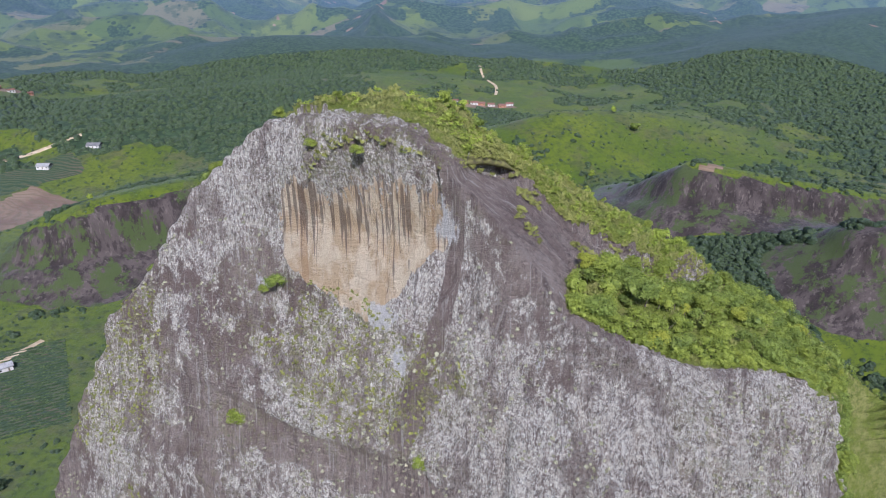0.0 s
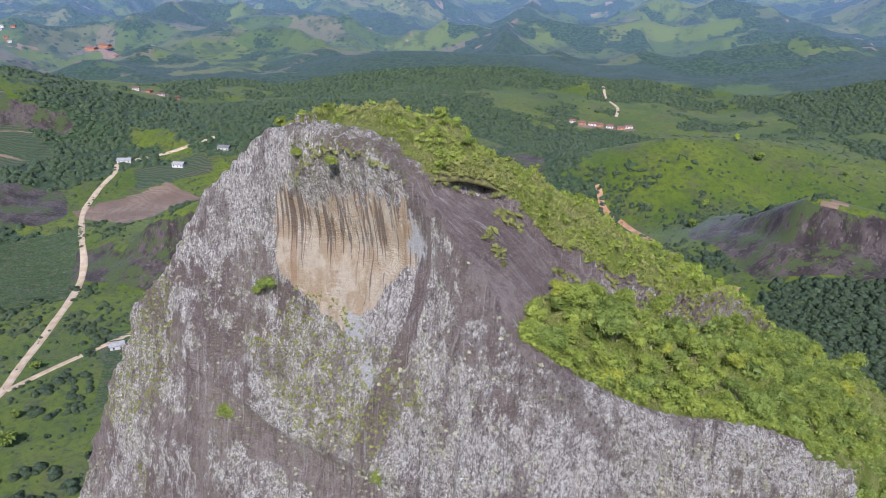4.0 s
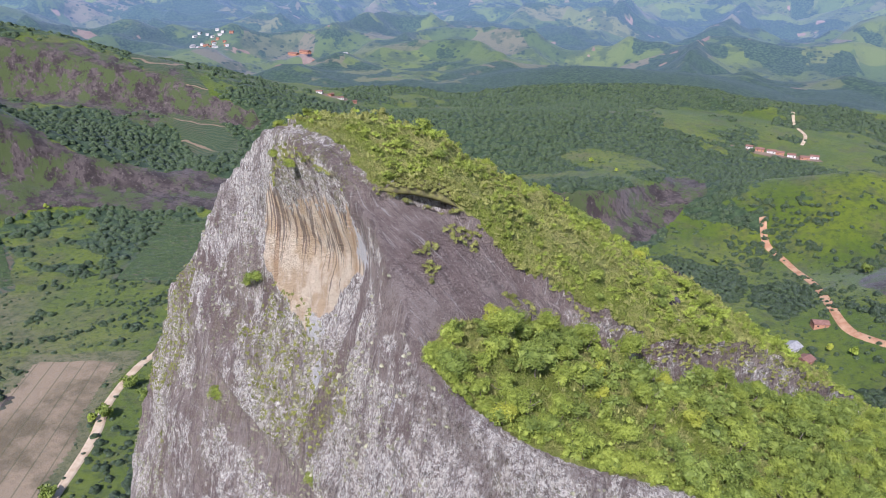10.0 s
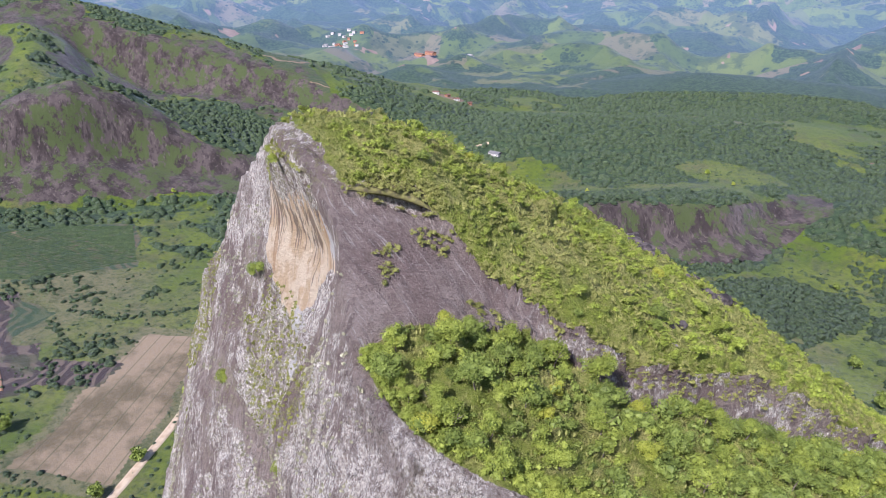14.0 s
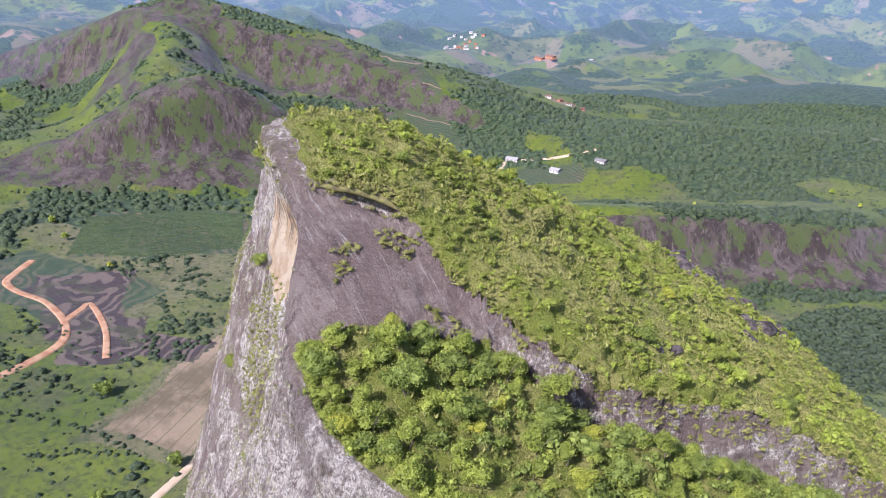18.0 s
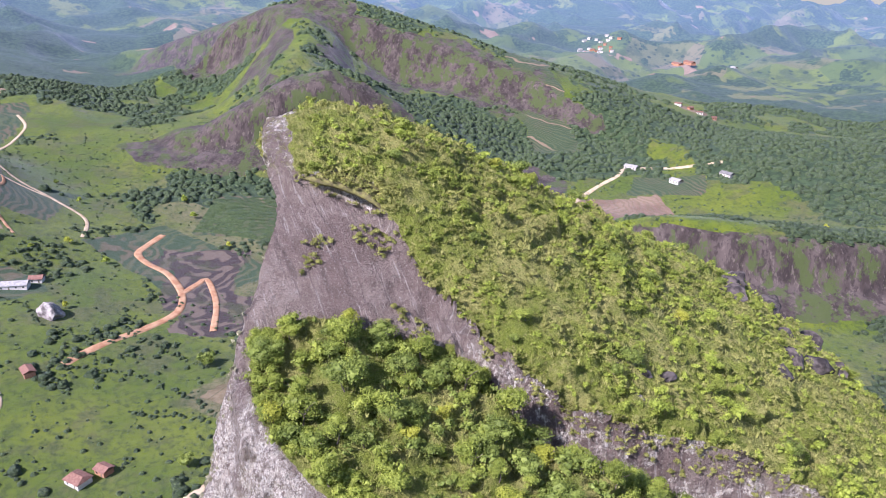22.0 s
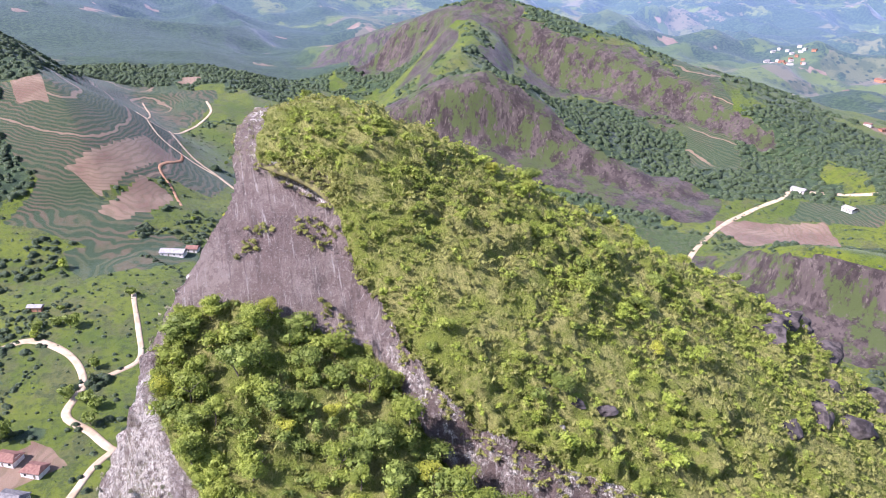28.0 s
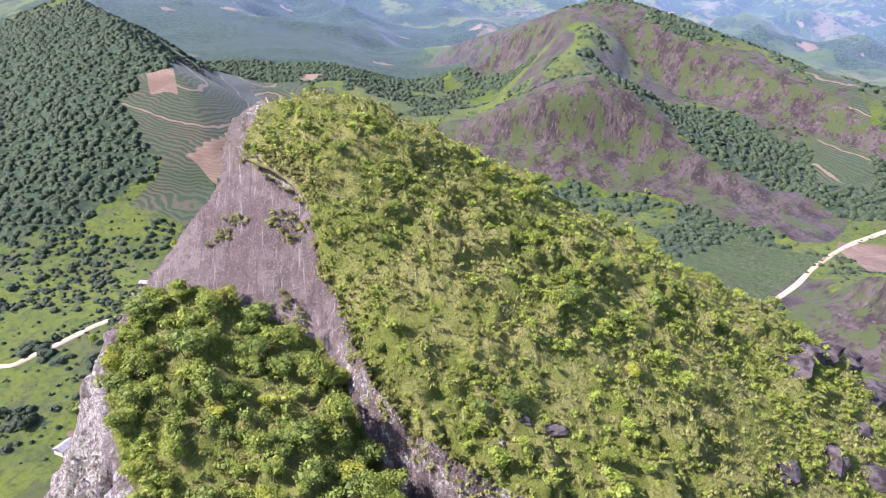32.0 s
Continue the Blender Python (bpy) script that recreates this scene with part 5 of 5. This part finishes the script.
road([(-561, 176), (-540, 158), (-523, 147), (-498, 150), (-472, 160), (-434, 161), (-404, 150), (-385, 125), (-369, 95), (-352, 70)], 5.5, RED_ROAD, RED)
road([(-434, 161), (-450, 178), (-456, 186), (-430, 184), (-402, 178), (-366, 165)], 4.5, RED_ROAD, RED)
road([(-560, 110), (-609, 119), (-653, 98), (-690, 72), (-745, 52), (-800, 50), (-835, 62), (-880, 80), (-934, 99), (-990, 95)], 3.2, DIRT_ROAD, PALE)
road([(-653, 98), (-680, 62), (-705, 38), (-760, 24), (-830, 12), (-900, 22), (-1000, 8)], 2.0, DIRT_ROAD, "pale track winding between coffee plots")
road([(-745, 52), (-738, 30), (-772, 2), (-800, -26), (-860, -40)], 1.8, DIRT_ROAD, "pale track winding between coffee plots")
road([(-560, 60), (-590, 52), (-622, 42), (-655, 60), (-680, 62)], 2.4, RED_ROAD, RED)
road([(82, 1090), (86, 1150), (72, 1215), (66, 1280)], 4.5, DIRT_ROAD, PALE)


# ---- rows of coffee ----
def crop_rows(cx, cy, lx, ly, turn, gap_m, material, bow=0.0):
    c, s = math.cos(radians(turn)), math.sin(radians(turn))
    verts, faces, base = [], [], 0
    for v in np.arange(-ly, ly, gap_m):
        u = np.arange(-lx, lx + 0.1, 4.0)
        vv = v + bow * np.sin(u / 22.0 + v / 30.0) + 0.3 * rng.normal(size=len(u))
        x, y = cx + u * c - vv * s, cy + u * s + vv * c
        ox, oy = -s, c
        z = ground_at(x, y)
        tall = 0.85 + 0.25 * rng.normal(size=len(u))
        strip = np.stack([np.column_stack([x - ox * 1.0, y - oy * 1.0, z - 0.3]), np.column_stack([x, y, z + tall]), np.column_stack([x + ox * 1.0, y + oy * 1.0, z - 0.3])], 1)
        n = len(u)
        verts.append(strip.reshape(-1, 3))
        i = base + np.arange(n - 1)[:, None] * 3
        faces.append(np.concatenate([i + (0, 3, 4, 1), i + (1, 4, 5, 2)]))
        base += n * 3
    return fast_mesh("crop_rows", np.concatenate(verts), np.concatenate(faces), material)


for cx, cy, lx, ly, turn, bow in [(-560, 290, 75, 50, 60, 7), (-420, 460, 45, 70, 30, 1), (-243, 350, 20, 48, 28, 1)]:
    stuff("crop_rows", crop_rows(cx, cy, lx, ly, turn, 3.4, LEAF_FOREST, bow), "planted rows of dark green coffee bushes", "crop")


# ---- farm buildings ----
def box_mesh(name, x0, x1, y0, y1, z0, z1, material, bevel=0.0):
    bm = bmesh.new()
    bmesh.ops.create_cube(bm, size=1.0, matrix=Matrix.Translation(((x0 + x1) / 2, (y0 + y1) / 2, (z0 + z1) / 2)) @ Matrix.Diagonal((x1 - x0, y1 - y0, z1 - z0, 1)))
    if bevel:
        bmesh.ops.bevel(bm, geom=bm.edges[:], offset=bevel, segments=1, affect="EDGES")
    mesh = bpy.data.meshes.new(name)
    bm.to_mesh(mesh)
    bm.free()
    mesh.materials.append(material)
    return mesh


def roof_mesh(length, width, eaves, ridge, material, hip=0.0):
    """A pitched roof with thickness and overhanging eaves; hip draws the ridge's ends in."""
    l, w = length / 2 + 0.6, width / 2 + 0.6
    r = l - hip
    t = 0.22
    v = [(-l, -w, eaves), (l, -w, eaves), (l, w, eaves), (-l, w, eaves), (-r, 0, ridge), (r, 0, ridge)]
    v += [(x, y, z - t) for x, y, z in v]
    f = [(0, 1, 5, 4), (2, 3, 4, 5), (1, 2, 5), (3, 0, 4), (6, 10, 11, 7), (8, 11, 10, 9), (7, 11, 8), (9, 10, 6), (0, 6, 7, 1), (1, 7, 8, 2), (2, 8, 9, 3), (3, 9, 6, 0)]
    mesh = bpy.data.meshes.new("roof")
    mesh.from_pydata(v, [], f)
    mesh.materials.append(material)
    return mesh


def house(x, y, turn, length, width, walls, roof, label, tall=3.2, hip=0.0, category="house"):
    z = float(ground_at(x, y)[0])
    root = tagged(new("house"), label, category, group="farm buildings")
    root.matrix_basis = pose(x, y, z, 0, 0, turn)
    part("wall", box_mesh("wall", -length / 2, length / 2, -width / 2, width / 2, -1.5, tall, walls, 0.05), root)
    part("roof", roof_mesh(length, width, tall, tall + width * 0.24, roof, hip), root)
    part("gable", box_mesh("gable", -length / 2 + 0.3, length / 2 - 0.3, -width * 0.22, width * 0.22, tall, tall + width * 0.10, walls), root)
    for side in (-1, 1):
        for k in range(max(2, int(length / 4))):
            u = -length / 2 + (k + 0.5) * length / max(2, int(length / 4))
            d = side * (width / 2 + 0.02)
            if k == 1 and side < 0:
                part("door", box_mesh("door", u - 0.5, u + 0.5, d - 0.05, d + 0.05, 0.0, 2.1, BARK), root)
            else:
                part("window", box_mesh("window", u - 0.6, u + 0.6, d - 0.05, d + 0.05, 1.0, 2.1, GLASS_DARK), root)
    return root


house(-243, -24, 62, 12, 8, WALL_WHITE, ROOF_TILE, "whitewashed farmhouse with a red tiled roof", hip=2.5)
house(-231, -10, 62, 10, 8, WALL_WHITE, ROOF_TILE, "white farmhouse with a red hipped roof and veranda", hip=2.0)
house(-222, -38, 150, 9, 6, WALL_WHITE, ROOF_PALE, "small shed with a pale sheet roof")
house(-212, -17, 62, 13, 9, WALL_WHITE, ROOF_GREY, "white house with a dark grey roof", hip=2.0)
house(-241, 63, 30, 10, 8, WALL_WHITE, ROOF_TILE, "farmhouse with a dark red tiled roof", hip=1.5)
house(-243, 75, 30, 7, 6, WALL_BRICK, ROOF_TILE, "brick shed with a red roof")
house(-348, 51, 10, 9, 6, WALL_BRICK, ROOF_TILE, "small brick house among trees")
house(-470, 53, 70, 19, 9, WALL_WHITE, ROOF_PALE, "long white farm building with a pale roof")
house(-478, 68, 70, 9, 8, WALL_WHITE, ROOF_TILE, "farm annexe with a clay roof")
house(-397, -35, 75, 9, 5, WALL_BRICK, ROOF_PALE, "narrow brick shed on a cut terrace")
house(-486, 712, 20, 15, 9, WALL_WHITE, ROOF_PALE, "pale farmhouse beside the dirt road")
house(-420, 716, 0, 13, 9, WALL_WHITE, ROOF_PALE, "white farmhouse below the wooded hill")
house(-383, 756, 0, 14, 9, WALL_WHITE, ROOF_GREY, "grey-roofed farmhouse on the hillside")
house(81, 493, 60, 13, 9, WALL_WHITE, ROOF_PALE, "white house with a bright sheet roof")
house(90, 479, 60, 9, 8, WALL_BRICK, ROOF_TILE, "brick house with an orange roof")
house(98, 526, 20, 10, 7, WALL_BRICK, ROOF_TILE, "small house with a red tiled roof")
house(-267, 365, 40, 9, 6, WALL_WHITE, ROOF_PALE, "white shed beside the dirt road")
town = np.random.default_rng(77)
for k in range(28):
    a, r = town.uniform(0, 6.28), 95 * math.sqrt(town.uniform(0, 1))
    house(-1436 + r * math.cos(a) * 0.9, 1580 + r * math.sin(a) * 0.6, town.uniform(0, 90), town.uniform(8, 12), town.uniform(7, 9), WALL_WHITE if k % 3 else WALL_BRICK,
          ROOF_PALE if k % 3 else ROOF_TILE, "white village house on the hillside", 4.0)
for k in range(7):
    house(18 + k * 13 + town.uniform(-3, 3), 1018 + town.uniform(-5, 5), town.uniform(-10, 10), town.uniform(8, 11), 7, WALL_BRICK if k % 2 else WALL_WHITE, ROOF_TILE, "small roadside house with a clay roof")
for k in range(4):
    house(-618 + k * 17 + town.uniform(-3, 3), 952 + k * 4 + town.uniform(-7, 7), town.uniform(0, 90), town.uniform(7, 10), 6, WALL_BRICK if k % 2 else WALL_WHITE, ROOF_TILE, "whitewashed hamlet house below the hills")
for k in range(3):
    house(-1125 + k * -52, 1662 + k * 16, 165, 36, 14, WALL_BRICK, ROOF_TILE, "long brickworks shed with a red roof", 6.0, category="factory")
house(-1085, 1745, 160, 20, 11, WALL_WHITE, ROOF_PALE, "pale warehouse beside the village", 6.0, category="warehouse")


# ---- loose outcrops on the back of the rock ----
def boulder(x, y, z, sx, sy, sz, turn, tilt, seed, label, material=BOULDER):
    g = np.random.default_rng(seed)
    bm = bmesh.new()
    bmesh.ops.create_icosphere(bm, subdivisions=3, radius=0.5)
    shift = Vector(g.uniform(-50, 50, 3))
    cuts = [Vector(v).normalized() for v in g.normal(size=(7, 3))]
    for v in bm.verts:
        for c in cuts:
            over = v.co.dot(c) - 0.33
            if over > 0:
                v.co -= c * over * 0.9
        v.co *= 1 + 0.25 * noise.fractal(v.co * 3 + shift, 0.8, 2.0, 3)
    mesh = bpy.data.meshes.new("outcrop")
    bm.to_mesh(mesh)
    bm.free()
    mesh.materials.append(material)
    ob = new("outcrop", mesh)
    if z is None:
        z = float(rock_top(np.array([float(x)]), np.array([float(y)]))[0]) - 0.22 * sz + (0.6 if sz > 2.5 else 0.4)
    ob.matrix_basis = pose(x, y, z, tilt, 0, turn) @ Matrix.Diagonal((sx, sy, sz, 1))
    return tagged(ob, label, "outcrop", group="outcrops on the slope")


OUT = "dark weathered rock outcrop between shrubs"
for spot in [(13.5, 176, None, 8, 10, 4.5, 20, 25, 1), (6.5, 186, None, 6, 15, 5, 15, 20, 2), (9.5, 181, None, 5, 13, 4.5, 10, 22, 9), (12, 194, None, 8, 12, 6, 30, 20, 3), (19, 199, None, 8, 10, 6, 0, 20, 4), (30, 173, None, 6, 7, 5, 40, 10, 5),
             (35, 162, None, 4.5, 6, 3.2, 0, 12, 6), (31, 180, None, 10, 7, 6, 70, 10, 7), (30, 190, None, 9, 8, 6, 10, 15, 8), (2, 196, None, 6, 12, 5, 5, 15, 15), (22, 185, None, 6, 6, 4, 50, 12, 16)]:
    boulder(*spot, OUT)
for spot in [(34.6, 119.3, None, 3.4, 1.8, 1.8, 55, 8, 11), (36.6, 123.0, None, 4.2, 2.0, 2.0, 62, 8, 12), (37.6, 127.6, None, 3.6, 1.8, 1.8, 75, 8, 13)]:
    boulder(*spot, "low dark rock ledge under the scrub")
boulder(39.1, 120.4, None, 1.8, 1.4, 1.9, 20, 0, 14, "pale grey boulder on the slope", plain_material("pale boulder", (0.16, 0.145, 0.13), (0.34, 0.31, 0.28), 1.2))
boulder(-418, 70, 17, 26, 18, 18, 30, 0, 21, "pale grey rock bluff in the pasture", plain_material("pale bluff", (0.10, 0.085, 0.08), (0.42, 0.39, 0.36), 0.25))
